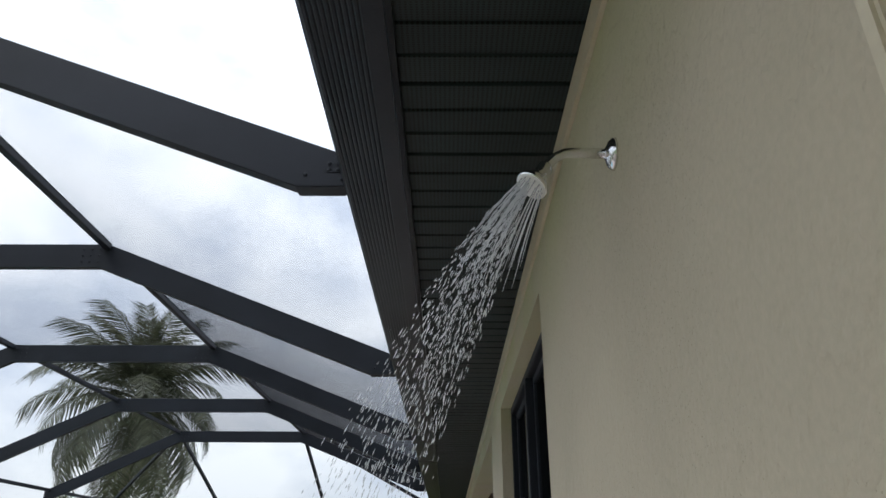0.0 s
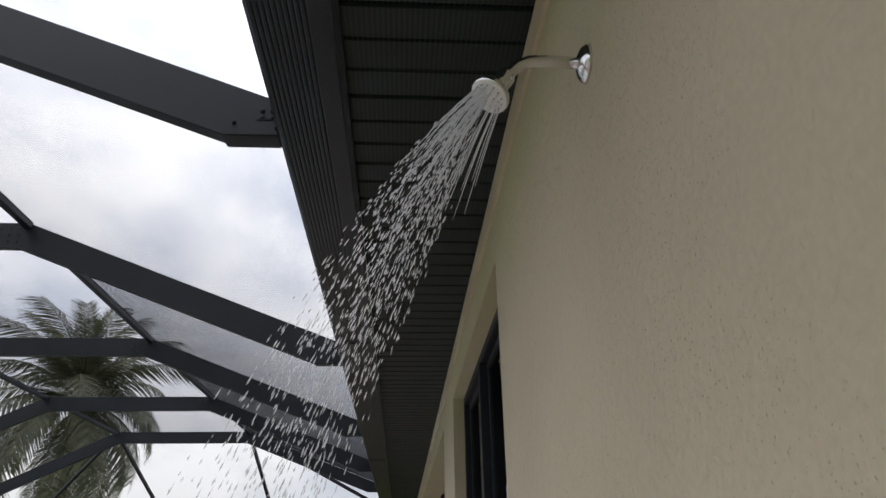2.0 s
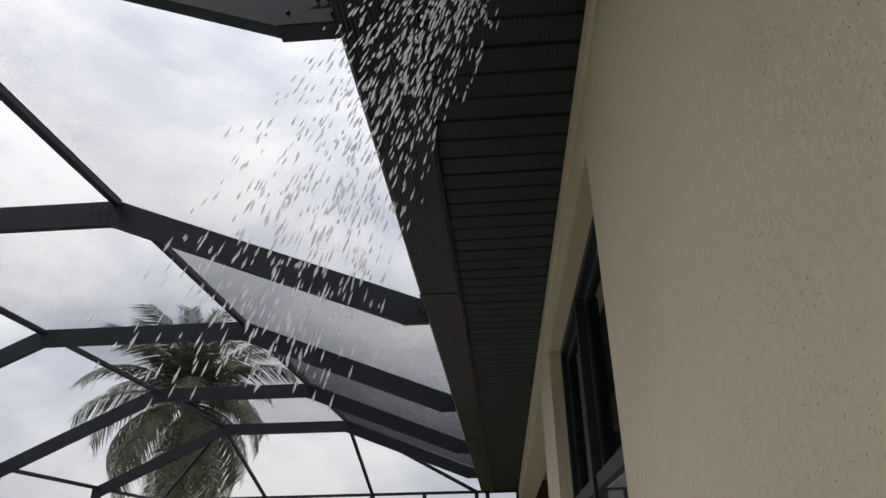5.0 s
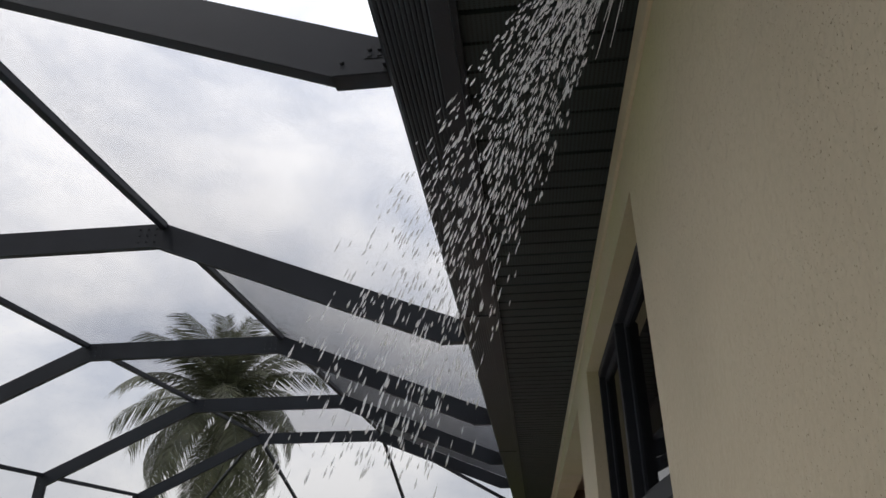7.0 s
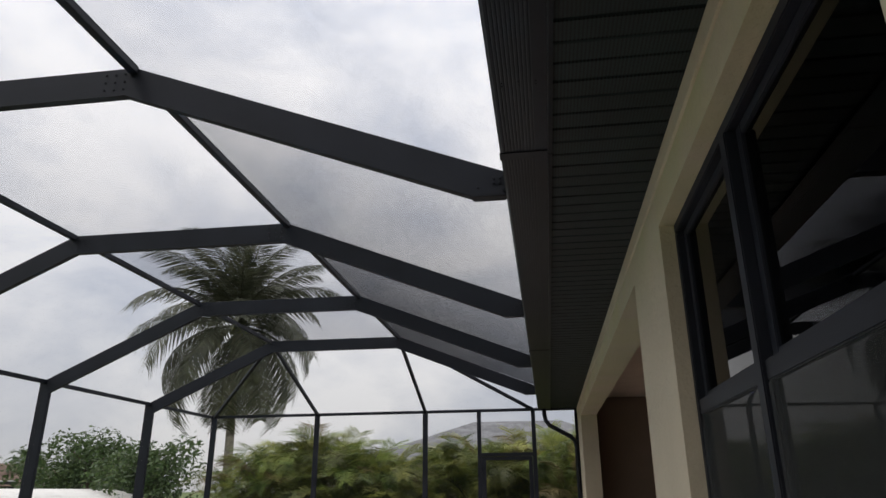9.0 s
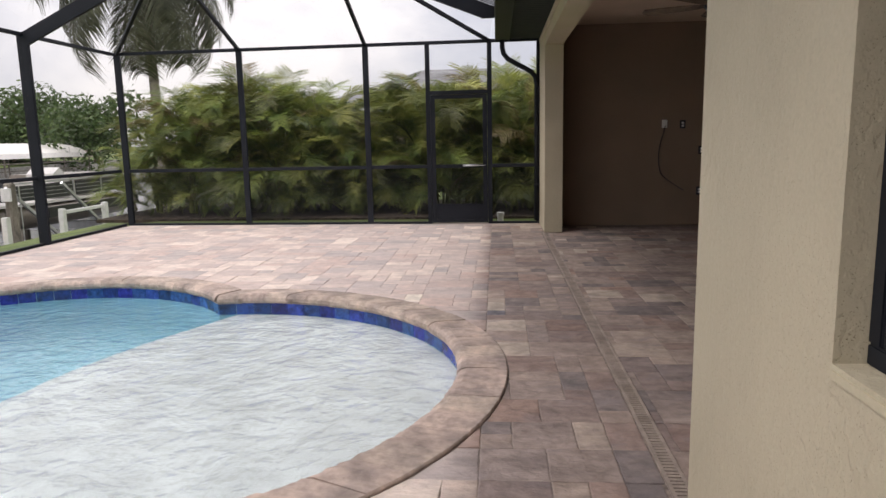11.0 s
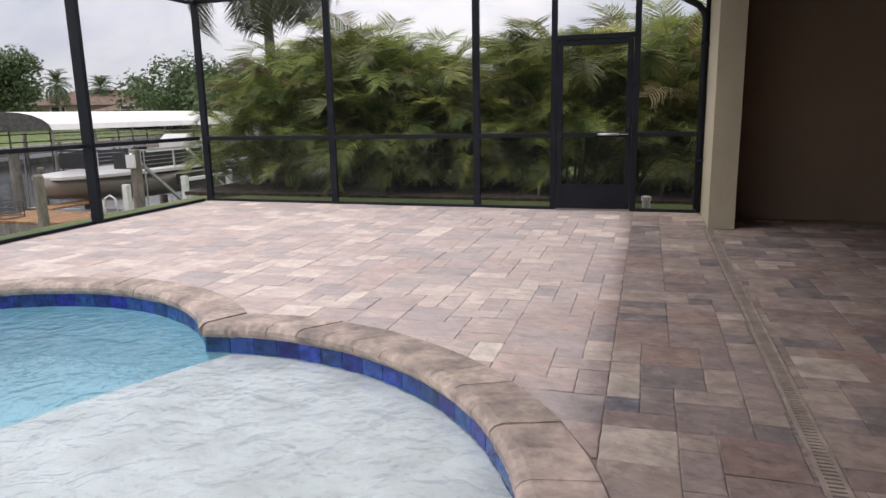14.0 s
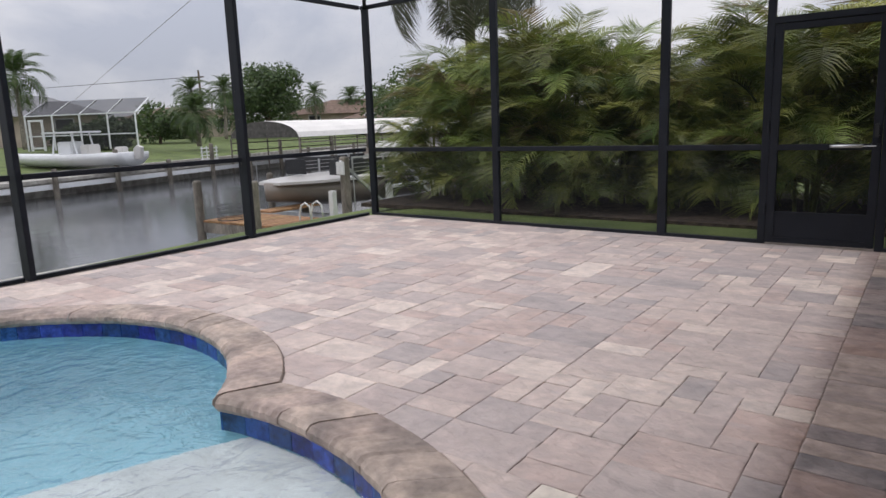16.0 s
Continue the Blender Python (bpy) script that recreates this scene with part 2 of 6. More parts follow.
def thread_material(name, through_part):
    """Fine dark mesh, as a plain see-through tint."""
    m = bpy.data.materials.new(name)
    m.use_nodes = True
    t = m.node_tree
    t.nodes.clear()
    out, tr = t.nodes.new("ShaderNodeOutputMaterial"), t.nodes.new("ShaderNodeBsdfTransparent")
    tr.inputs["Color"].default_value = (through_part, through_part, through_part * 1.005, 1)
    t.links.new(tr.outputs["BSDF"], out.inputs["Surface"])
    return m


def screen_material(name, through_part, color):
    m = bpy.data.materials.new(name)
    m.use_nodes = True
    t = m.node_tree
    t.nodes.clear()
    out, tr, df, mx = (t.nodes.new(k) for k in ("ShaderNodeOutputMaterial", "ShaderNodeBsdfTransparent", "ShaderNodeBsdfDiffuse", "ShaderNodeMixShader"))
    df.inputs["Color"].default_value = (*color, 1)
    mx.inputs["Fac"].default_value = 1 - through_part
    t.links.new(tr.outputs["BSDF"], mx.inputs[1])
    t.links.new(df.outputs["BSDF"], mx.inputs[2])
    t.links.new(mx.outputs["Shader"], out.inputs["Surface"])
    return m


M_screen = screen_material("insect_screen", 0.92, (0.05, 0.05, 0.055))
M_low_screen = screen_material("lower_screen", 0.68, (0.03, 0.032, 0.034))
M_far_screen = screen_material("far_screen", 0.4, (0.05, 0.05, 0.055))
M_winscreen = screen_material("window_screen", 0.5, (0.05, 0.054, 0.052))
# the same mesh in four tints: dimming at a slant put into the colour
M_thread = thread_material("screen_thread", 0.84)
M_thread_dim = thread_material("dim_screen_thread", 0.72)
M_thread_dimmer = thread_material("dimmer_screen_thread", 0.62)
M_thread_fine = thread_material("clear_screen_thread", 0.92)
M_roof_screen = thread_material("roof_screen", 0.99)


def water_material(name, color, scale, strength, stretch, rough=0.02):
    m = bpy.data.materials.new(name)
    m.use_nodes = True
    t = m.node_tree
    b = t.nodes["Principled BSDF"]
    b.inputs["Base Color"].default_value = (*color, 1)
    b.inputs["Roughness"].default_value = rough
    b.inputs["IOR"].default_value = 1.33
    geo, mp = t.nodes.new("ShaderNodeNewGeometry"), t.nodes.new("ShaderNodeMapping")
    mp.inputs["Scale"].default_value = stretch
    n1, n2, bp = t.nodes.new("ShaderNodeTexNoise"), t.nodes.new("ShaderNodeTexNoise"), t.nodes.new("ShaderNodeBump")
    n1.inputs["Scale"].default_value, n1.inputs["Detail"].default_value, n1.inputs["Distortion"].default_value = scale, 4, 0.8
    n2.inputs["Scale"].default_value, n2.inputs["Detail"].default_value = scale * 3.3, 3
    ad = t.nodes.new("ShaderNodeMath")
    ad.operation = "MULTIPLY_ADD"
    ad.inputs[1].default_value = 0.3
    bp.inputs["Strength"].default_value, bp.inputs["Distance"].default_value = strength, 0.05
    link = t.links.new
    link(geo.outputs["Position"], mp.inputs["Vector"])
    link(mp.outputs["Vector"], n1.inputs["Vector"])
    link(mp.outputs["Vector"], n2.inputs["Vector"])
    link(n2.outputs["Fac"], ad.inputs[0])
    link(n1.outputs["Fac"], ad.inputs[2])
    link(ad.outputs[0], bp.inputs["Height"])
    link(bp.outputs["Normal"], b.inputs["Normal"])
    return m


M_water = water_material("pool_water", (0.93, 0.985, 1.0), 5.6, 0.85, (1, 1, 1))
M_water.node_tree.nodes["Principled BSDF"].inputs["Transmission Weight"].default_value = 1.0
M_canal = water_material("canal_water", (0.10, 0.105, 0.112), 1.6, 0.16, (1, 0.35, 1), 0.12)


def paver_material():
    """Tumbled concrete pavers: blended earth tones from piece to piece, streaked faces, paler out past the eave: bloom,
    with daylight against eave shade put into the colour.
    """
    m = material("tumbled_paver", (0.41, 0.325, 0.275), 0.76, 0, 0.3, 5.0, 2.2, 15, tint=(0.17, 0.135, 0.125), stretch=(0.8, 1.2, 1))
    t = m.node_tree
    b, link = t.nodes["Principled BSDF"], t.links.new
    src = b.inputs["Base Color"].links[0].from_socket
    geo, info = t.nodes.new("ShaderNodeNewGeometry"), t.nodes.new("ShaderNodeObjectInfo")
    add, fr = t.nodes.new("ShaderNodeMath"), t.nodes.new("ShaderNodeMath")
    add.operation, fr.operation = "ADD", "FRACT"
    link(info.outputs["Random"], add.inputs[0])
    link(geo.outputs["Random Per Island"], add.inputs[1])
    link(add.outputs[0], fr.inputs[0])
    ramp = t.nodes.new("ShaderNodeValToRGB")
    tones = ((0.0, (0.11, 0.10, 0.107)), (0.13, (0.17, 0.142, 0.142)), (0.3, (0.275, 0.17, 0.135)), (0.48, (0.235, 0.187, 0.175)), (0.7, (0.33, 0.25, 0.21)), (0.88, (0.40, 0.32, 0.265)), (1.0, (0.52, 0.44, 0.365)))
    el = ramp.color_ramp.elements
    while len(el) < len(tones):
        el.new(0.5)
    for e, (p, c) in zip(el, tones):
        e.position, e.color = p, (*c, 1)
    link(fr.outputs[0], ramp.inputs["Fac"])
    mix = t.nodes.new("ShaderNodeMix")
    mix.data_type = "RGBA"
    mix.inputs["Factor"].default_value = 0.74
    link(src, mix.inputs["A"])
    link(ramp.outputs["Color"], mix.inputs["B"])
    mot, mr0 = t.nodes.new("ShaderNodeTexNoise"), t.nodes.new("ShaderNodeMapRange")
    mot.inputs["Scale"].default_value, mot.inputs["Detail"].default_value, mot.inputs["Roughness"].default_value, mot.inputs["Distortion"].default_value = 8, 7, 0.65, 0.5
    mr0.inputs["From Min"].default_value, mr0.inputs["From Max"].default_value = 0.3, 0.7
    mr0.inputs["To Min"].default_value, mr0.inputs["To Max"].default_value = 0.68, 1.28
    # every piece is cast on its own: shift the grain from piece to piece
    own = t.nodes.new("ShaderNodeVectorMath")
    own.operation = "MULTIPLY_ADD"
    own.inputs[1].default_value = (37.0, 23.0, 11.0)
    link(fr.outputs[0], own.inputs[0])
    link(geo.outputs["Position"], own.inputs[2])
    for n in list(t.nodes):
        if n.type == "MAPPING":
            link(own.outputs["Vector"], n.inputs["Vector"])
    link(own.outputs["Vector"], mot.inputs["Vector"])
    link(mot.outputs["Fac"], mr0.inputs["Value"])
    mott = t.nodes.new("ShaderNodeVectorMath")
    mott.operation = "SCALE"
    link(mix.outputs["Result"], mott.inputs[0])
    link(mr0.outputs["Result"], mott.inputs["Scale"])
    # grey-violet smudges that run along a piece
    mp, sm, sr = t.nodes.new("ShaderNodeMapping"), t.nodes.new("ShaderNodeTexNoise"), t.nodes.new("ShaderNodeMapRange")
    mp.inputs["Scale"].default_value = (2.6, 4.6, 1.0)
    sm.inputs["Scale"].default_value, sm.inputs["Detail"].default_value, sm.inputs["Distortion"].default_value = 1.6, 6, 0.6
    sr.inputs["From Min"].default_value, sr.inputs["From Max"].default_value, sr.inputs["To Max"].default_value = 0.55, 0.7, 0.5
    link(own.outputs["Vector"], mp.inputs["Vector"])
    link(mp.outputs["Vector"], sm.inputs["Vector"])
    link(sm.outputs["Fac"], sr.inputs["Value"])
    mx2 = t.nodes.new("ShaderNodeMix")
    mx2.data_type = "RGBA"
    mx2.inputs["B"].default_value = (0.23, 0.19, 0.19, 1)
    link(mott.outputs["Vector"], mx2.inputs["A"])
    link(sr.outputs["Result"], mx2.inputs["Factor"])
    # paler beyond x = 0.2: eave shade against daylight painted in, along with bloom
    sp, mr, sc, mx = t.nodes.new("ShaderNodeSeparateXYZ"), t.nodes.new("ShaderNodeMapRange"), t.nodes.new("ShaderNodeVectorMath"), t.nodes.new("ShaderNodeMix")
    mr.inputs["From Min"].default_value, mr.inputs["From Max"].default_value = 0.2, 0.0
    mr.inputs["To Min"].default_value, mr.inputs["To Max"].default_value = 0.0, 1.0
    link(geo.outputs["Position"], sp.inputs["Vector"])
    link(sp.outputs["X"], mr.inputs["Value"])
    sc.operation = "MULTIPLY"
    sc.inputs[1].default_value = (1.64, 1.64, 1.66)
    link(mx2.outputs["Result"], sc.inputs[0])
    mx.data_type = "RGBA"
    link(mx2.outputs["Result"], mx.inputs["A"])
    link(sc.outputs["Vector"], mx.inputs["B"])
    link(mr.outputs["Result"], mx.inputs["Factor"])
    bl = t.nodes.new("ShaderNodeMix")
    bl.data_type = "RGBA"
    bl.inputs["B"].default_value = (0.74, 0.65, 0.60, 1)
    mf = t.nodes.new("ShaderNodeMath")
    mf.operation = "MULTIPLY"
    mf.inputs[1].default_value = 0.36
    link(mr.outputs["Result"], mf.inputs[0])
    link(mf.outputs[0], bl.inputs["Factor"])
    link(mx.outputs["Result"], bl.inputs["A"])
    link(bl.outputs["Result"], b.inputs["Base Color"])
    return m


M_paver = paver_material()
M_cream = material("cream_paver", (0.76, 0.675, 0.58), 0.8, 0, 0.1, 9, 0.8, 22)
M_charcoal = material("charcoal_paver", (0.15, 0.14, 0.155), 0.8, 0, 0.3, 9, 1.0, 22, tint=(0.07, 0.065, 0.075))


# ---- mesh helpers ----
def mesh_of(bm, name):
    me = bpy.data.meshes.new(name)
    bmesh.ops.recalc_face_normals(bm, faces=bm.faces)
    bm.to_mesh(me)
    bm.free()
    return me


def part(name, bm, mat, parent=None, label="", smooth=False):
    me = bm if isinstance(bm, bpy.types.Mesh) else mesh_of(bm, name)
    if not me.materials:
        me.materials.append(mat)
    if smooth:
        for p in me.polygons:
            p.use_smooth = True
    ob = new(name, me)
    if parent is not None:
        ob.parent = parent
        ob.matrix_parent_inverse = parent.matrix_basis.inverted()
    return tagged(ob, label) if label else ob


def thing(name, label, category, at=(0, 0, 0), group="", kind=""):
    e = new(name)
    e.empty_display_size = 0.1
    e.location = at
    return tagged(e, label, category, group, kind)


def box(bm, x0, x1, y0, y1, z0, z1, bevel=0.0):
    r = bmesh.ops.create_cube(bm, size=1.0, matrix=Matrix.LocRotScale(((x0 + x1) / 2, (y0 + y1) / 2, (z0 + z1) / 2), None, (abs(x1 - x0), abs(y1 - y0), abs(z1 - z0))))
    if bevel:
        vs = set(r["verts"])
        bmesh.ops.bevel(bm, geom=[e for e in bm.edges if e.verts[0] in vs and e.verts[1] in vs], offset=bevel, segments=2, affect="EDGES")
    return bm


def boxes(*rows, bevel=0.0):
    bm = bmesh.new()
    for r in rows:
        box(bm, *r, bevel=bevel)
    return bm


def beam(a, b, width, depth, up=(0, 0, 1), bevel=0.003, bm=None):
    """A straight bar from a to b; its depth hangs below the line a-b, its width lies across."""
    bm = bm or bmesh.new()
    a, b = Vector(a), Vector(b)
    d = (b - a).normalized()
    side = d.cross(Vector(up)).normalized()
    top = side.cross(d).normalized()
    n0 = len(bm.verts)
    ring = []
    for p in (a, b):
        ring.append([bm.verts.new(p + side * sx * width / 2 + top * sz * depth) for sx, sz in ((-1, 0), (1, 0), (1, -1), (-1, -1))])
    for i in range(4):
        bm.faces.new((ring[0][i], ring[0][(i + 1) % 4], ring[1][(i + 1) % 4], ring[1][i]))
    bm.faces.new(ring[0])
    bm.faces.new(ring[1])
    if bevel:
        bmesh.ops.bevel(bm, geom=list(bm.edges) if n0 == 0 else [e for v in ring[0] + ring[1] for e in v.link_edges], offset=bevel, segments=1, affect="EDGES")
    return bm


def prism(bm, pts, axis, lo, hi):
    """A flat outline, given in the two other axes, drawn out along an axis."""
    def place(u, v, w):
        return {"x": (w, u, v), "y": (u, w, v), "z": (u, v, w)}[axis]
    a = [bm.verts.new(place(u, v, lo)) for u, v in pts]
    b = [bm.verts.new(place(u, v, hi)) for u, v in pts]
    for i in range(len(pts)):
        j = (i + 1) % len(pts)
        bm.faces.new((a[i], a[j], b[j], b[i]))
    bm.faces.new(a)
    bm.faces.new(b)
    return bm


def tube(points, radius, sides=10, bm=None, cap=True):
    """A round bar along a line of points; radius may be a list."""
    bm = bm or bmesh.new()
    pts = [Vector(p) for p in points]
    rad = radius if isinstance(radius, (list, tuple)) else [radius] * len(pts)
    rings, ref = [], None
    for i, p in enumerate(pts):
        d = (pts[min(i + 1, len(pts) - 1)] - pts[max(i - 1, 0)]).normalized()
        if ref is None:
            ref = Vector((0, 0, 1)) if abs(d.z) < 0.9 else Vector((1, 0, 0))
        s = d.cross(ref).normalized()
        ref = s.cross(d).normalized()
        rings.append([bm.verts.new(p + (s * math.cos(k * math.tau / sides) + ref * math.sin(k * math.tau / sides)) * rad[i]) for k in range(sides)])
    for r0, r1 in zip(rings, rings[1:]):
        for k in range(sides):
            bm.faces.new((r0[k], r0[(k + 1) % sides], r1[(k + 1) % sides], r1[k]))
    if cap:
        bm.faces.new(rings[0])
        bm.faces.new(rings[-1])
    return bm


def lathe(profile, at, axis, sides=20):
    """A turned solid: (radius, height) pairs along an axis."""
    bm = bmesh.new()
    axis = Vector(axis).normalized()
    q = axis.to_track_quat("Z", "Y")
    rings = [[bm.verts.new(Vector(at) + q @ Vector((r * math.cos(k * math.tau / sides), r * math.sin(k * math.tau / sides), h))) for k in range(sides)] for r, h in profile]
    for r0, r1 in zip(rings, rings[1:]):
        for k in range(sides):
            bm.faces.new((r0[k], r0[(k + 1) % sides], r1[(k + 1) % sides], r1[k]))
    bm.faces.new(rings[0])
    bm.faces.new(rings[-1])
    return bm


def quad(bm, *pts):
    return bm.faces.new([bm.verts.new(p) for p in pts])


# ---- plan ----
WALL, THICK = 0.935, 0.245
SOFFIT, HEAD, SILL = 2.83, 2.59, 0.86
GUT0, GUT1 = 0.25, 0.47
LEFT, END = -6.0, 15.40
WIN0, WIN1 = 3.90, 5.914
OPEN0, OPEN1 = 6.858, 14.21
BACK, GLASS_X = 14.95, 4.12
RAFTERS = [1.13, 3.58, 6.025, 8.485, 10.965, 13.415]
KNEE_R, KNEE_L, KNEE_Z, EAVE_Z = -1.87, -4.0, 3.79, 2.845
START = -1.5


def end_y(x):
    """The end wall of the cage, a little out of square."""
    return 15.345 - 0.036 * (x - 0.17)



# pool outline: three rounds about one centre
POOL_C = Vector((-3.0, 8.5))
ROUNDS = [(-1.83, 8.32, 1.87), (-3.5, 9.2, 1.62), (-3.2, 6.9, 2.2)]
COPING = 0.28
WATER_Z = -0.15


def pool_reach(angle, grow=0.0):
    d = Vector((math.cos(angle), math.sin(angle)))
    best, which = 0, 0
    for i, (cx, cy, r) in enumerate(ROUNDS):
        o = POOL_C - Vector((cx, cy))
        b = o.dot(d)
        h = b * b - (o.dot(o) - (r + grow) ** 2)
        if h > 0 and -b + math.sqrt(h) > best:
            best, which = -b + math.sqrt(h), i
    return best, which


def pool_point(angle, grow=0.0):
    r, _ = pool_reach(angle, grow)
    return POOL_C.x + r * math.cos(angle), POOL_C.y + r * math.sin(angle)


# ---- ground, canal and far bank ----
def bank_plan(y):
    """The far bank on the canal plan, before it is brought to size."""
    return -30.0 - 0.27 * (max(-40, min(y, 80)) - 24)


def far_edge(y):
    return -42.2 - 0.27 * (max(-60, min(y, 110)) - 30.4)


CANAL = 1.4
TO_SIZE = Matrix.Translation((0.45, 8.1, 1.25)) @ Matrix.Scale(CANAL, 4) @ Matrix.Translation((-0.45, -8.1, -1.25))


def build_ground():
    bm = bmesh.new()
    ys = [-600, -60, -3.0, 0, 4, 8, 12, 15.56, 17, 19, 22, 26, 32, 40, 55, 80, 110, 250, 900]
    cols = [lambda y: (-900 - 0 * y, 2.0), lambda y: (far_edge(y) - 84, 0.9), lambda y: (far_edge(y) - 28, 0.13), lambda y: (far_edge(y) - 7, -0.36), lambda y: (far_edge(y), -0.85),
            lambda y: (far_edge(y) + 0.02, -3.6), lambda y: (-13.02, -3.6), lambda y: (-13.0, -1.34), lambda y: (-9.2, -0.82 if y < 14 else -0.5), lambda y: (-6.6, -0.3 if y < 13 else -0.12), lambda y: (-6.13, -0.12 if y < 13 else -0.07),
            lambda y: (-6.11, -2.6 if -3.0 < y < 15.56 else -0.07), lambda y: (4.6, -2.6 if -3.0 < y < 15.56 else -0.07), lambda y: (4.62, -0.06), lambda y: (40, 0.0), lambda y: (900, 0.5)]
    grid = [[bm.verts.new((c(y)[0], y, c(y)[1])) for c in cols] for y in ys]
    for r0, r1 in zip(grid, grid[1:]):
        for i in range(len(cols) - 1):
            bm.faces.new((r0[i], r0[i + 1], r1[i + 1], r1[i]))
    return tagged(part("ground", bm, M_grass), "mown green lawn running down to the canal", "ground", kind="structure")


build_ground()
bm = bmesh.new()
quad(bm, (-90, -300, -2.18), (-12.9, -300, -2.18), (-12.9, 300, -2.18), (-150, 300, -2.18))
tagged(part("water", bm, M_canal), "dark rippled canal water between seawalls", "water", kind="structure")
wall_near = tagged(part("seawall_near", boxes((-13.35, -12.95, -60, 120, -3.4, -1.31), bevel=0.02), M_concrete), "weathered concrete seawall cap beside the canal", "seawall", kind="structure")
bm = bmesh.new()
for y0 in range(-40, 116, 6):
    x0, x1 = far_edge(y0), far_edge(y0 + 6)
    prism(bm, [(x0 - 0.4, y0), (x1 - 0.4, y0 + 5.97), (x1 + 0.1, y0 + 5.97), (x0 + 0.1, y0)], "z", -3.4, -0.78)
tagged(part("seawall_far", bm, M_concrete), "pale concrete seawall along the far bank", "seawall", kind="structure")


# ---- pool ----
def build_pool():
    n = 180
    angs = [math.tau * i / n for i in range(n)]
    bm = bmesh.new()
    top = [bm.verts.new((*pool_point(a, 0.03), -0.05)) for a in angs]
    bot = [bm.verts.new((*pool_point(a, -0.05), -1.35)) for a in angs]
    for i in range(n):
        j = (i + 1) % n
        bm.faces.new((top[i], top[j], bot[j], bot[i]))
    bm.faces.new(bot)
    tagged(part("pool_basin", bm, M_pool), "pale blue plastered swimming pool basin", "swimming pool", kind="structure")
    # tanning shelf: a solid ledge that fills the small round as far as its curved front
    cx, cy, r = ROUNDS[0]
    outline = [(cx + (r + 0.011) * math.cos(radians(d)), cy + (r + 0.011) * math.sin(radians(d))) for d in range(-112, 100, 4)]
    a, b = Vector(outline[-1]), Vector(outline[0])
    front = []
    for i in range(1, 16):
        f = i / 16
        p = a.lerp(b, f) + Vector((-0.38 * math.sin(math.pi * f), 0))
        front.append((p.x, p.y))
    bm = prism(bmesh.new(), outline + front, "z", -1.34, -0.182)
    tagged(part("tanning_shelf", bm, M_shelf), "shallow off-white plaster ledge under water in the pool", "pool ledge", kind="structure")
    bm = bmesh.new()
    bm.faces.new([bm.verts.new((*pool_point(a, 0.02), WATER_Z)) for a in angs])
    w = tagged(part("pool_water", bm, M_water), "clear rippled pale blue pool water", "water", kind="structure")
    w.visible_shadow = False


build_pool()


def arcs(grow):
    """The stretches of each round that form the outer line, as (round, first angle, last angle)."""
    runs = []
    n = 1440
    marks = []
    for i in range(n):
        a = math.tau * i / n
        reach, k = pool_reach(a, grow)
        p = POOL_C + Vector((math.cos(a), math.sin(a))) * reach
        marks.append((k, math.atan2(p.y - ROUNDS[k][1], p.x - ROUNDS[k][0])))
    start = next(i for i in range(n) if marks[i][0] != marks[i - 1][0])
    i = 0
    while i < n:
        k, a0 = marks[(start + i) % n]
        a1 = a0
        while i < n and marks[(start + i) % n][0] == k:
            a = marks[(start + i) % n][1]
            while a < a1 - 0.01:
                a += math.tau
            a1 = a
            i += 1
        runs.append((k, a0, a1))
    return runs


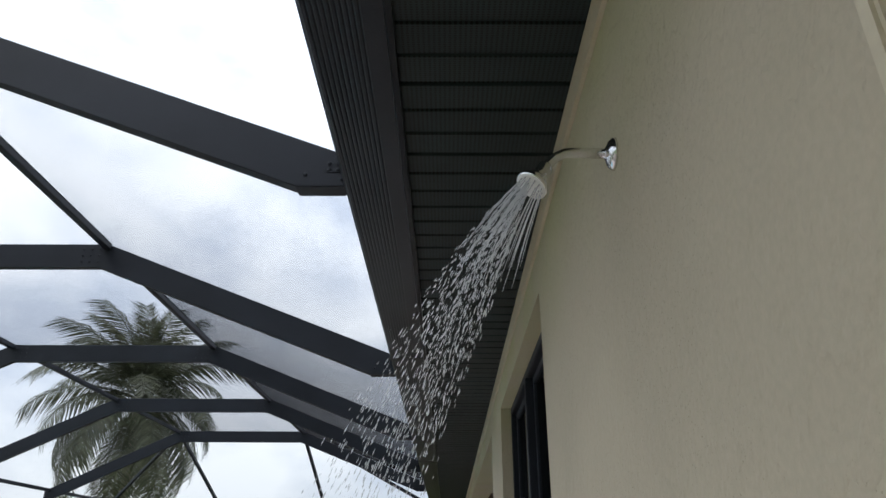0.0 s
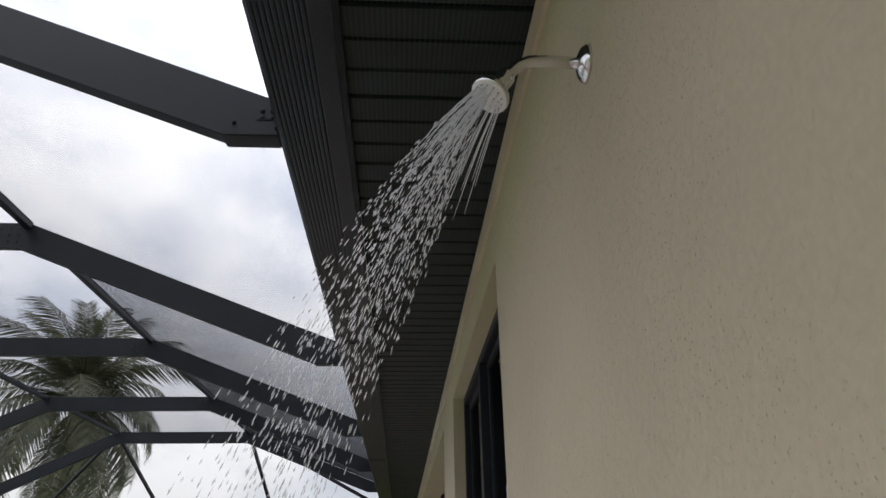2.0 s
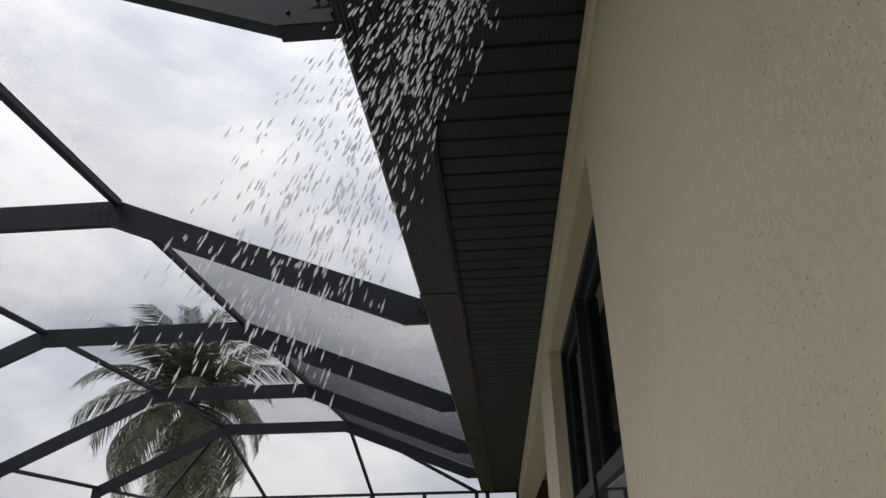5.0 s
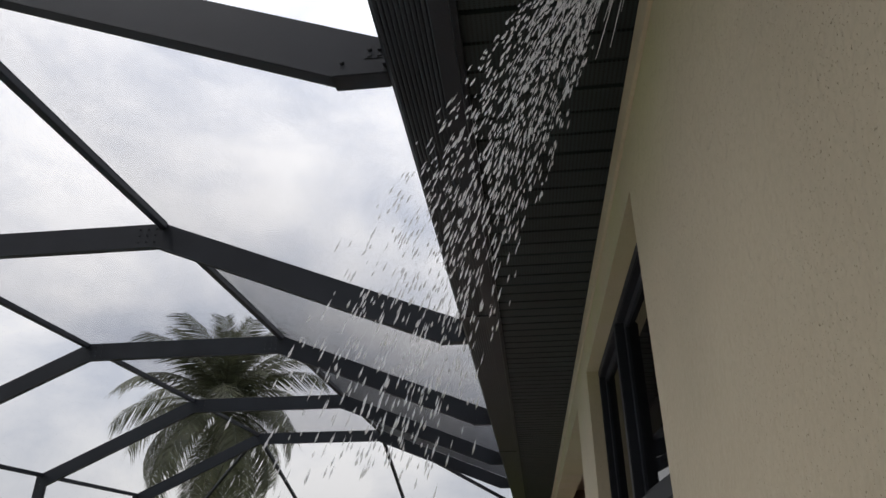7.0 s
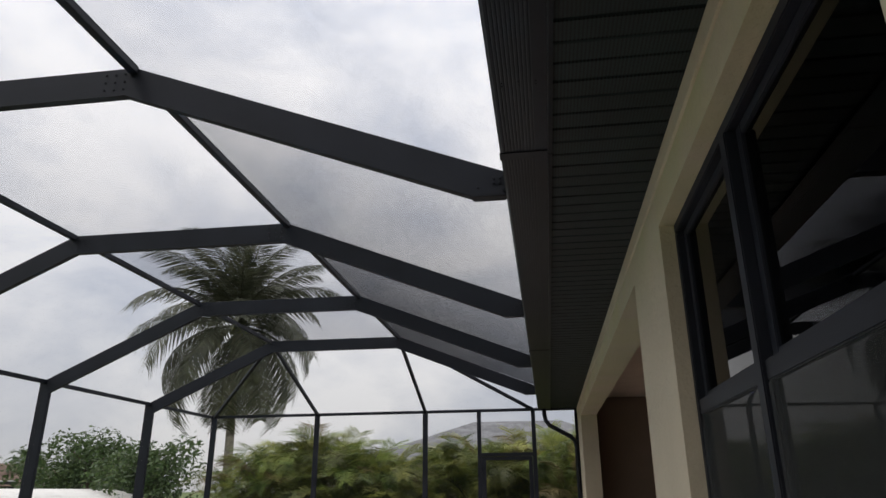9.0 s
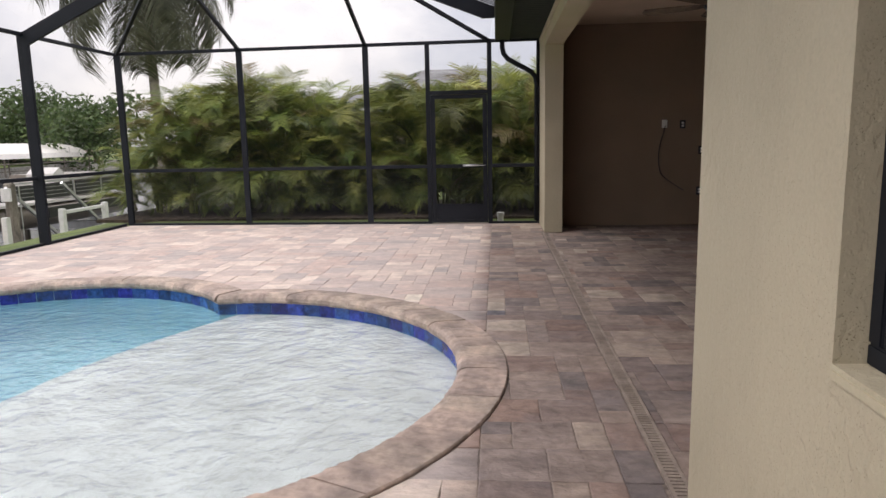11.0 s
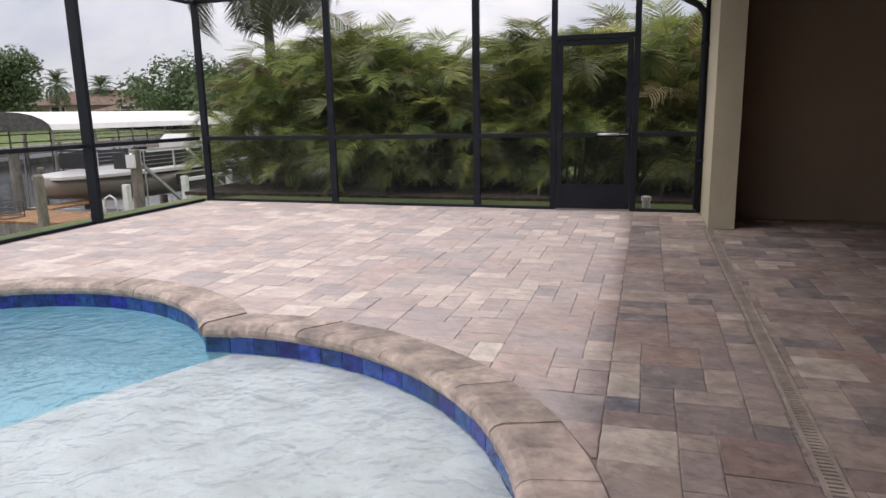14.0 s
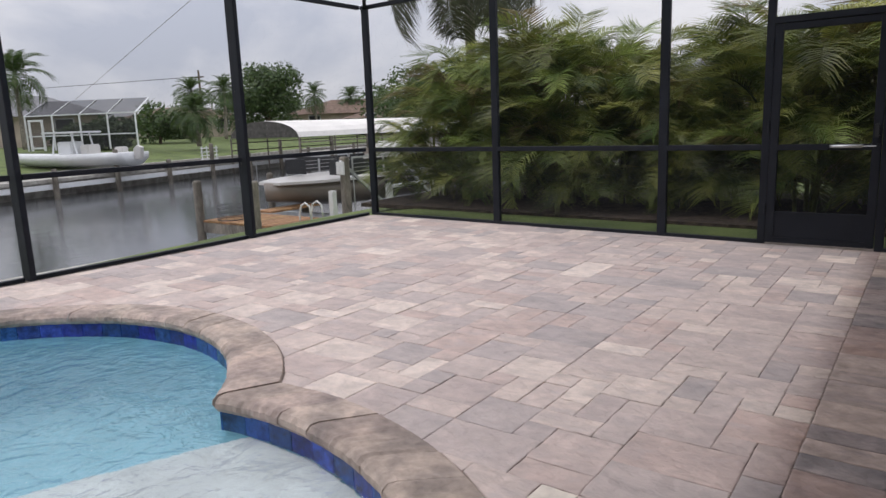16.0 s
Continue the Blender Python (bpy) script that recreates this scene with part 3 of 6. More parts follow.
def build_coping():
    cop = thing("pool_coping", "tumbled brown bullnose stone coping round the pool", "pool coping", kind="structure")
    tiles = thing("waterline_tiles", "glossy cobalt blue square tiles along the waterline", "pool tiles", kind="structure")
    profile = [(0.0, -0.055), (-0.018, -0.03), (-0.016, -0.004), (0.006, 0.018), (0.04, 0.026), (COPING - 0.008, 0.014), (COPING - 0.002, 0.006), (COPING - 0.002, -0.055)]
    inner, outer = arcs(0.0), arcs(COPING)
    for (k, a0, a1), (k2, b0, b1) in zip(inner, sorted(outer, key=lambda o: [i[0] for i in inner].index(o[0]))):
        cx, cy, r = ROUNDS[k]
        count = max(1, round((a1 - a0) * r / 0.21))
        for i in range(count):
            f0, f1 = (i + 0.002) / count, (i + 0.998) / count
            bm = bmesh.new()
            rings = []
            lift = random.uniform(-0.003, 0.003)
            steps = 9
            for s in range(steps + 1):
                f = f0 + (f1 - f0) * s / steps
                ai, ao = a0 + (a1 - a0) * f, b0 + (b1 - b0) * f
                ring = []
                ridge, nose = random.uniform(-0.0045, 0.003), random.uniform(-0.005, 0.004)
                for u, z in profile:
                    w = u / COPING
                    ang = ai + (ao - ai) * max(0.0, w)
                    edge = 0.0012 if s in (0, steps) and z > -0.05 else 0
                    out, up = (nose, ridge) if -0.05 < z and u < COPING - 0.02 else (0.0, 0.0)
                    ring.append(bm.verts.new((cx + (r + u + out) * math.cos(ang), cy + (r + u + out) * math.sin(ang), z + up + lift - edge + random.uniform(-0.0012, 0.0012))))
                rings.append(ring)
            m = len(profile)
            for r0, r1 in zip(rings, rings[1:]):
                for q in range(m):
                    bm.faces.new((r0[q], r0[(q + 1) % m], r1[(q + 1) % m], r1[q]))
            bm.faces.new(rings[0])
            bm.faces.new(rings[-1])
            part("coping_stone", bm, M_coping, cop)
        count = max(1, round((a1 - a0) * r / 0.152))
        for i in range(count):
            g0, g1 = a0 + (a1 - a0) * (i + 0.015) / count, a0 + (a1 - a0) * (i + 0.985) / count
            bm = bmesh.new()
            out = random.uniform(0.0, 0.002)
            pts = [(cx + (r + q + out) * math.cos(g), cy + (r + q + out) * math.sin(g)) for g, q in ((g0, 0.012), (g1, 0.012), (g1, 0.022), (g0, 0.022))]
            prism(bm, pts, "z", -0.172, -0.057)
            part("tile", bm, M_tile, tiles)
    return cop


build_coping()


# ---- house ----
def build_house():
    # window wall, built round its two openings
    D0, D1, DH = 0.615, 1.865, 2.42
    rows = [(WALL, WALL + THICK, START, D0, 0, SOFFIT), (WALL, WALL + THICK, D0, D1, DH, SOFFIT), (WALL, WALL + THICK, D1, WIN0, 0, SOFFIT),
            (WALL, WALL + THICK, WIN0, WIN1, 0, SILL), (WALL, WALL + THICK, WIN0, WIN1, HEAD, SOFFIT), (WALL, WALL + THICK, WIN1, OPEN0, 0, SOFFIT),
            (WALL, WALL + THICK, OPEN0, OPEN1, HEAD, SOFFIT), (WALL, WALL + 0.25, OPEN1, BACK + 0.7, 0, SOFFIT)]
    bm = boxes(*rows)
    bmesh.ops.remove_doubles(bm, verts=bm.verts, dist=0.0005)
    wall = tagged(part("wall_west", bm, M_stucco), "beige knockdown stucco house wall", "wall", kind="structure")
    tagged(part("trim_band", boxes((WALL - 0.012, WALL + 0.002, START, END + 0.2, SOFFIT - 0.085, SOFFIT), bevel=0.003), M_band), "smooth beige frieze band under the soffit", "trim", kind="structure")
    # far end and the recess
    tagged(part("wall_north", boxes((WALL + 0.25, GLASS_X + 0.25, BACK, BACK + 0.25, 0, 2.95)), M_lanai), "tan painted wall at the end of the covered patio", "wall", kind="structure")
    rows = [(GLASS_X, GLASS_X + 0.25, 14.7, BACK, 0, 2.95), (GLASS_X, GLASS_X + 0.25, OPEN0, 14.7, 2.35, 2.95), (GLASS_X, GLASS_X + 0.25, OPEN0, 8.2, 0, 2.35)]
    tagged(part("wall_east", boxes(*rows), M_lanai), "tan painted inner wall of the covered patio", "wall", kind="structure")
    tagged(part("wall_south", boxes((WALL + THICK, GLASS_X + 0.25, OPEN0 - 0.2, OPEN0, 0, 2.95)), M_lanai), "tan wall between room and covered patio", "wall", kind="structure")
    tagged(part("ceiling", boxes((WALL + THICK, GLASS_X + 0.4, START, BACK + 0.3, 2.95, 3.05)), M_ceil), "tan ceiling of the covered patio", "ceiling", kind="structure")
    tagged(part("room_wall_back", boxes((GLASS_X, GLASS_X + 0.2, START, OPEN0 - 0.2, 0, 2.95), (WALL + THICK, GLASS_X, START - 0.2, START, 0, 2.95)), M_dark), "walls of the room inside, dimness painted near-black", "wall", kind="structure")
    tagged(part("room_floor", boxes((WALL + 0.02, GLASS_X, START, OPEN0 - 0.01, -0.2, -0.005)), M_dark), "floor of the room inside, dimness painted near-black", "floor", kind="structure")
    tagged(part("room_beyond_glass", boxes((7.0, 7.2, 7, 15.2, -0.1, 3.05), (GLASS_X + 0.25, 7.2, 15.2, 15.4, -0.1, 3.05), (GLASS_X + 0.25, 7.2, 6.8, 7.0, -0.1, 3.05), (GLASS_X + 0.26, 7.2, 6.8, 15.4, -0.2, -0.1), (GLASS_X + 0.41, 7.2, 6.8, 15.4, 3.05, 3.15)), M_dark), "room behind the sliding doors, dimness painted near-black", "wall", kind="structure")
    # unseen roof slope, added to keep sky light off the house and patio
    bm = bmesh.new()
    prism(bm, [(GUT0 + 0.05, 3.0), (8.5, 5.4), (8.5, 5.5), (GUT0 + 0.05, 3.1)], "y", START - 0.3, END + 0.1)
    tagged(part("roof", bm, M_roof_tile), "unseen roof slope added to shade the house", "roof", kind="structure")


build_house()


def build_window():
    w = thing("window_1", "dark bronze twin single-hung window with tinted glass", "window", (WALL + 0.1, WIN0, SILL), kind="structure")
    x0, x1 = 1.0, 1.06
    mid, rail = 5.0, 1.78
    f = 0.045
    part("window_frame", boxes((x0, x1, WIN0, WIN1, HEAD - f, HEAD), (x0, x1, WIN0, WIN1, SILL, SILL + f), (x0, x1, WIN0, WIN0 + f, SILL + f, HEAD - f), (x0, x1, WIN1 - f, WIN1, SILL + f, HEAD - f), (x0 - 0.008, x1, mid - 0.03, mid + 0.03, SILL + f, HEAD - f), bevel=0.004), M_bronze, w)
    part("window_sill", prism(bmesh.new(), [(WALL - 0.004, SILL - 0.012), (x1, SILL + 0.004), (x1, SILL - 0.03), (WALL - 0.004, SILL - 0.03)], "y", WIN0 + 0.002, WIN1 - 0.002), M_band, w)
    for a, b in ((WIN0 + f, mid - 0.03), (mid + 0.03, WIN1 - f)):
        s = part("lower_sash", boxes((x0 + 0.004, x0 + 0.035, a, b, rail - 0.03, rail + 0.03), (x0 + 0.004, x0 + 0.035, a, b, SILL + f, SILL + f + 0.06), (x0 + 0.004, x0 + 0.035, a, a + 0.04, SILL + f + 0.06, rail - 0.03), (x0 + 0.004, x0 + 0.035, b - 0.04, b, SILL + f + 0.06, rail - 0.03), bevel=0.004), M_bronze, w)
        part("pane", boxes((x0 + 0.018, x0 + 0.022, a + 0.04, b - 0.04, SILL + f + 0.06, rail - 0.03)), M_glass, s)
        bm = bmesh.new()
        quad(bm, (x0 + 0.002, a + 0.01, SILL + f), (x0 + 0.002, b - 0.01, SILL + f), (x0 + 0.002, b - 0.01, rail - 0.03), (x0 + 0.002, a + 0.01, rail - 0.03))
        part("insect_screen", bm, M_winscreen, w, "dark mesh over the lower sash")
        s = part("upper_sash", boxes((x0 + 0.03, x0 + 0.055, a, a + 0.05, rail + 0.03, HEAD - f), (x0 + 0.03, x0 + 0.055, b - 0.05, b, rail + 0.03, HEAD - f), (x0 + 0.03, x0 + 0.055, a + 0.05, b - 0.05, HEAD - f - 0.04, HEAD - f), (x0 + 0.03, x0 + 0.055, a + 0.05, b - 0.05, rail + 0.03, rail + 0.055), bevel=0.003), M_bronze, w)
        part("pane", boxes((x0 + 0.042, x0 + 0.046, a + 0.05, b - 0.05, rail + 0.055, HEAD - f - 0.04)), M_glass, s)
    st = part("sticker", boxes((x0 - 0.001, x0 + 0.004, 5.43, 5.475, SILL + f + 0.018, SILL + f + 0.036)), M_white, w, "small white sticker")
    part("text_bar", boxes(*[(x0 - 0.0025, x0 - 0.001, 5.434 + 0.006 * i, 5.4375 + 0.006 * i, SILL + f + 0.023, SILL + f + 0.031) for i in range(7)]), M_black, st)


build_window()


def build_back_door():
    d = thing("door_1", "brown panel door in a moulded beige frame", "door", (WALL, 0.615, 0), kind="structure")
    part("door_frame", boxes((WALL - 0.028, WALL + 0.05, 1.865, 1.94, 0, 2.495), (WALL - 0.045, WALL - 0.028, 1.87, 1.89, 0, 2.47), (WALL - 0.045, WALL - 0.028, 1.915, 1.935, 0, 2.49), (WALL - 0.028, WALL + 0.05, 0.54, 0.615, 0, 2.495), (WALL - 0.028, WALL + 0.05, 0.615, 1.865, 2.42, 2.495), bevel=0.004), M_band, d)
    part("door_leaf", boxes((WALL + 0.08, WALL + 0.12, 0.615, 1.865, 0.01, 2.42), (WALL + 0.07, WALL + 0.08, 0.765, 1.715, 0.3, 2.2), bevel=0.004), M_lanai, d, "brown door leaf")


build_back_door()


def build_sliders():
    s = thing("door_2", "dark bronze sliding glass doors of the patio", "sliding door", (GLASS_X, 8.2, 0), kind="structure")
    y0, y1 = 8.2, 14.7
    part("track", boxes((GLASS_X + 0.02, GLASS_X + 0.2, y0, y1, 0, 0.03), bevel=0.004), M_alu, s)
    part("door_frame", boxes((GLASS_X + 0.03, GLASS_X + 0.2, y0, y1, 2.28, 2.35), (GLASS_X + 0.03, GLASS_X + 0.2, y0, y0 + 0.05, 0.03, 2.28), (GLASS_X + 0.03, GLASS_X + 0.2, y1 - 0.05, y1, 0.03, 2.28), bevel=0.004), M_bronze, s)
    step = (y1 - y0 - 0.1) / 4
    for i in range(4):
        a, b = y0 + 0.05 + step * i, y0 + 0.05 + step * (i + 1)
        x = GLASS_X + (0.06 if i % 2 else 0.11)
        leaf = part("sliding_leaf", boxes((x, x + 0.04, a, a + 0.07, 0.03, 2.28), (x, x + 0.04, b - 0.07, b, 0.03, 2.28), (x, x + 0.04, a + 0.07, b - 0.07, 2.2, 2.28), (x, x + 0.04, a + 0.07, b - 0.07, 0.03, 0.12), bevel=0.004), M_bronze, s)
        part("pane", boxes((x + 0.017, x + 0.023, a + 0.07, b - 0.07, 0.12, 2.2)), M_glass, leaf)


build_sliders()


# ---- soffit and gutter ----
def build_soffit():
    bm = bmesh.new()
    pitch = 0.113
    y, i = START, 0
    while y < END + 0.1:
        deep = 0.014 if i % 3 == 0 else 0.008
        quads = [(y, -0.0), (y + pitch - 0.018, 0.0), (y + pitch - 0.012, deep), (y + pitch - 0.004, deep), (y + pitch, 0.0)]
        for (a, za), (b, zb) in zip(quads, quads[1:]):
            quad(bm, (GUT1, a, SOFFIT + za), (WALL, a, SOFFIT + za), (WALL, b, SOFFIT + zb), (GUT1, b, SOFFIT + zb))
        y += pitch
        i += 1
    box(bm, GUT1, WALL, START, END + 0.1, SOFFIT + 0.02, SOFFIT + 0.05)
    m = M_soffit.copy()
    t = m.node_tree
    b = t.nodes["Principled BSDF"]
    geo, mp, vo, lt = t.nodes.new("ShaderNodeNewGeometry"), t.nodes.new("ShaderNodeMapping"), t.nodes.new("ShaderNodeTexVoronoi"), t.nodes.new("ShaderNodeMath")
    mp.inputs["Scale"].default_value = (0.6, 1.0, 0.0)
    vo.inputs["Scale"].default_value, vo.inputs["Randomness"].default_value = 130, 0.0
    lt.operation = "LESS_THAN"
    lt.inputs[1].default_value = 0.28
    mx = t.nodes.new("ShaderNodeMix")
    mx.data_type = "RGBA"
    mx.inputs["B"].default_value = (0.003, 0.003, 0.003, 1)
    src = b.inputs["Base Color"].links[0].from_socket
    t.links.new(geo.outputs["Position"], mp.inputs["Vector"])
    t.links.new(mp.outputs["Vector"], vo.inputs["Vector"])
    t.links.new(vo.outputs["Distance"], lt.inputs[0])
    t.links.new(lt.outputs[0], mx.inputs["Factor"])
    t.links.new(src, mx.inputs["A"])
    t.links.new(mx.outputs["Result"], b.inputs["Base Color"])
    tagged(part("soffit", bm, m), "dark grey ribbed vented soffit panels under the eave", "soffit", kind="structure")


build_soffit()


def build_gutter():
    g = thing("gutter", "dark bronze aluminium box gutter along the eave", "gutter", (0.36, 0, SOFFIT), kind="structure")
    prof = [(GUT0, 3.0), (GUT0, SOFFIT - 0.004), (GUT0 + 0.012, SOFFIT - 0.016)]
    x = GUT0 + 0.02
    while x < GUT1 - 0.075:
        prof += [(x, SOFFIT - 0.016), (x + 0.004, SOFFIT - 0.0142), (x + 0.008, SOFFIT - 0.016)]
        x += 0.0135
    prof += [(GUT1 - 0.02, SOFFIT - 0.016), (GUT1 - 0.016, SOFFIT - 0.022), (GUT1, SOFFIT - 0.02), (GUT1, 3.0)]
    for a, b in ((START, 5.55), (5.556, 9.9), (9.906, END + 0.05)):
        part("gutter_length", prism(bmesh.new(), prof, "y", a, b), M_gutter, g)
    for y in (5.553, 9.903):
        part("joint_strap", boxes((GUT0 - 0.003, GUT1 - 0.02, y - 0.03, y + 0.03, SOFFIT - 0.0205, SOFFIT - 0.016)), M_gutter, g)
    for y in (5.0, 5.02, 9.6):
        for x in (GUT0 + 0.04, GUT0 + 0.1, GUT0 + 0.16):
            part("rivet", lathe([(0.004, 0), (0.003, 0.003)], (x, y, SOFFIT - 0.016), (0, 0, -1), 8), M_gutter, g)
    d = thing("downspout", "dark bronze downspout elbow leading to the wall", "downspout", (0.36, END, 2.8))
    part("pipe", tube([(0.36, 15.3, 2.84), (0.36, 15.3, 2.72), (0.38, 15.3, 2.62), (0.44, 15.3, 2.54), (0.6, 15.3, 2.45), (0.80, 15.3, 2.34), (0.865, 15.3, 2.26), (0.885, 15.3, 2.15), (0.885, 15.3, 0.05)], 0.038, 12), M_bronze, d, smooth=True)
    for z in (1.9, 0.6):
        part("strap", boxes((0.845, WALL - 0.001, 15.255, 15.345, z, z + 0.03)), M_bronze, d)


build_gutter()


# ---- pool cage ----
def rafter_mesh(y):
    """One frame: house slope with a square-cut toe, level run, outer slope, each tapered into its neighbour."""
    w, d = 0.05, 0.178
    sr = (KNEE_Z - 2.96) / (GUT0 - KNEE_R)
    sl = (KNEE_Z - EAVE_Z) / (KNEE_L - LEFT)
    cr, cl = d * math.sqrt(1 + sr * sr), d * math.sqrt(1 + sl * sl)
    toe = 2.835
    xr = GUT0
    xt = KNEE_R + (KNEE_Z - cr - toe) / sr
    prof = [(LEFT - 0.03, EAVE_Z - sl * 0.03), (KNEE_L, KNEE_Z), (KNEE_R, KNEE_Z), (xr, KNEE_Z - sr * (xr - KNEE_R)), (xr, toe), (xt, toe),
            (KNEE_R - 0.035, KNEE_Z - d), (KNEE_L + 0.04, KNEE_Z - d), (LEFT - 0.03, EAVE_Z - sl * 0.03 - cl)]
    bm = prism(bmesh.new(), prof, "y", y - w / 2, y + w / 2)
    bmesh.ops.bevel(bm, geom=list(bm.edges), offset=0.003, segments=1, affect="EDGES")
    return bm, (xt, toe, sr)


cage = thing("pool_cage", "dark bronze aluminium screen enclosure over the pool", "pool enclosure", (LEFT, END, 0), kind="structure")
bolt_mesh = mesh_of(lathe([(0.007, 0), (0.007, 0.004), (0.004, 0.007)], (0, 0, 0), (0, -1, 0), 8), "bolt")
for y in RAFTERS:
    bm, (xt, toe, sr) = rafter_mesh(y)
    r = part("rafter", bm, M_bronze, cage)
    part("lower_flange", boxes((xt + 0.0, GUT0 - 0.002, y - 0.034, y + 0.034, toe - 0.006, toe + 0.055), bevel=0.003), M_bronze, r)
    for x, z in ((GUT0 - 0.03, 2.90), (GUT0 - 0.06, 2.90), (GUT0 - 0.03, 2.925), (GUT0 - 0.06, 2.925), (xt + 0.03, 2.875)):
        b = part("bolt", bolt_mesh, M_bronze, r)
        b.location = (x, y - (0.025 if z > 2.88 else 0.034), z)
    part("clip", boxes((GUT0 - 0.015, GUT0 - 0.001, y - 0.05, y + 0.05, 2.85, 2.95), (GUT0 - 0.075, GUT0 - 0.001, y - 0.034, y - 0.025, 2.882, 2.889)), M_bronze, r)
    for kx, sg in ((KNEE_R, -1), (KNEE_L, 1)):
        for i in range(3):
            for j in range(3):
                b = part("bolt", bolt_mesh, M_bronze, r)
                b.location = (kx + sg * (0.05 + 0.06 * i), y - 0.025, KNEE_Z - 0.04 - 0.05 * j)

first, last = RAFTERS[0], RAFTERS[-1]
for x in (KNEE_R, KNEE_L):
    for a, b in zip(RAFTERS, RAFTERS[1:]):
        part("purlin", beam((x, a + 0.026, KNEE_Z + 0.004), (x, b - 0.026, KNEE_Z + 0.004), 0.05, 0.05), M_bronze, cage)
for a, b in zip([START] + RAFTERS, RAFTERS + [15.54]):
    part("eave_rail", beam((LEFT, a + 0.026, EAVE_Z), (LEFT, b - 0.026, EAVE_Z), 0.05, 0.05), M_bronze, cage)
    part("chair_rail", beam((LEFT, a + 0.05, 0.945), (LEFT, b - 0.05, 0.945), 0.05, 0.05), M_bronze, cage)
    part("sole_plate", beam((LEFT, a + 0.05, 0.035), (LEFT, b - 0.05, 0.035), 0.05, 0.035), M_bronze, cage)
for y in RAFTERS:
    part("post", boxes((LEFT - 0.075, LEFT + 0.075, y - 0.026, y + 0.026, 0, EAVE_Z - 0.01), bevel=0.004), M_bronze, cage)
POSTS = [(-5.93, 0.05), (-3.85, 0.045), (-1.785, 0.045), (-0.805, 0.035), (0.16, 0.035), (0.905, 0.025)]
for x, h in POSTS:
    part("post", boxes((x - h, x + h, end_y(x) - 0.026, end_y(x) + 0.026, 0, EAVE_Z - 0.05), bevel=0.004), M_bronze, cage)


def on_end(x, z):
    return (x, end_y(x), z)


part("top_plate", beam(on_end(-6.0, EAVE_Z), on_end(WALL - 0.01, EAVE_Z), 0.05, 0.05, bevel=0.003), M_bronze, cage)
for (xa, ha), (xb, hb) in zip(POSTS, POSTS[1:]):
    if xa != -0.805:
        part("chair_rail", beam(on_end(xa + ha, 0.945), on_end(xb - hb, 0.945), 0.05, 0.055), M_bronze, cage)
        part("sole_plate", beam(on_end(xa + ha, 0.035), on_end(xb - hb, 0.035), 0.05, 0.035), M_bronze, cage)
knee_r, knee_l = (KNEE_R, last, KNEE_Z), (KNEE_L, last, KNEE_Z)
for a, b in ((knee_r, on_end(-1.785, EAVE_Z)), (knee_l, on_end(-3.85, EAVE_Z)), (knee_l, on_end(-5.93, EAVE_Z)), (knee_r, on_end(0.16, EAVE_Z))):
    part("hip_bar", beam(a, b, 0.05, 0.05), M_bronze, cage)


def sheet(*pts, mat=None):
    """One screen panel: a see-through sheet between the bars."""
    bm = bmesh.new()
    bm.faces.new([bm.verts.new(p) for p in pts])
    return part("screen_panel", bm, mat or M_screen, cage)


def woven(xa, za, xb, zb, y0, y1, gap=0.0026, thick=0.0015, mat=None):
    """A roof panel whose lengthwise threads stand proud of the sheet, as woven mesh does."""
    bm = bmesh.new()
    run = math.hypot(xb - xa, zb - za)
    ux, uz = (xb - xa) / run, (zb - za) / run
    bm.faces.new([bm.verts.new(p) for p in ((xa, y0, za), (xa, y1, za), (xb, y1, zb), (xb, y0, zb))])
    panel = part("screen_panel", bm, M_roof_screen, cage)
    verts, faces = [], []
    for k in range(int(run / gap)):
        x, z = xa + ux * gap * k, za + uz * gap * k
        n = len(verts)
        verts += [(x, y0, z), (x, y1, z), (x - uz * thick, y1, z + ux * thick), (x - uz * thick, y0, z + ux * thick)]
        faces.append((n, n + 1, n + 2, n + 3))
    for k in range(int((y1 - y0) / gap)):
        y = y0 + gap * k
        n = len(verts)
        verts += [(xa, y, za), (xb, y, zb), (xb - uz * thick, y, zb + ux * thick), (xa - uz * thick, y, za + ux * thick)]
        faces.append((n, n + 1, n + 2, n + 3))
    me = bpy.data.meshes.new("threads")
    me.from_pydata(verts, [], faces)
    tagged(part("threads", me, mat or M_thread, panel), kind="stuff")


# house-side bays take a darker tint the farther off, painting in slant-view dimming
for a, b in zip(RAFTERS, RAFTERS[1:]):
    woven(KNEE_R, KNEE_Z, GUT0, 2.965, a, b, mat=M_thread_fine if a < 3 else M_thread if a < 5 else M_thread_dim if a < 7 else M_thread_dimmer)
    woven(KNEE_L, KNEE_Z, KNEE_R, KNEE_Z, a, b, mat=M_thread_fine if a < 3 else None)
    sheet((LEFT, a, EAVE_Z), (LEFT, b, EAVE_Z), (KNEE_L, b, KNEE_Z), (KNEE_L, a, KNEE_Z))
for a, b in zip(RAFTERS, RAFTERS[1:] + [15.56]):
    sheet((LEFT, a, 0.03), (LEFT, b, 0.03), (LEFT, b, 0.92), (LEFT, a, 0.92))
    sheet((LEFT, a, 0.92), (LEFT, b, 0.92), (LEFT, b, EAVE_Z - 0.02), (LEFT, a, EAVE_Z - 0.02))
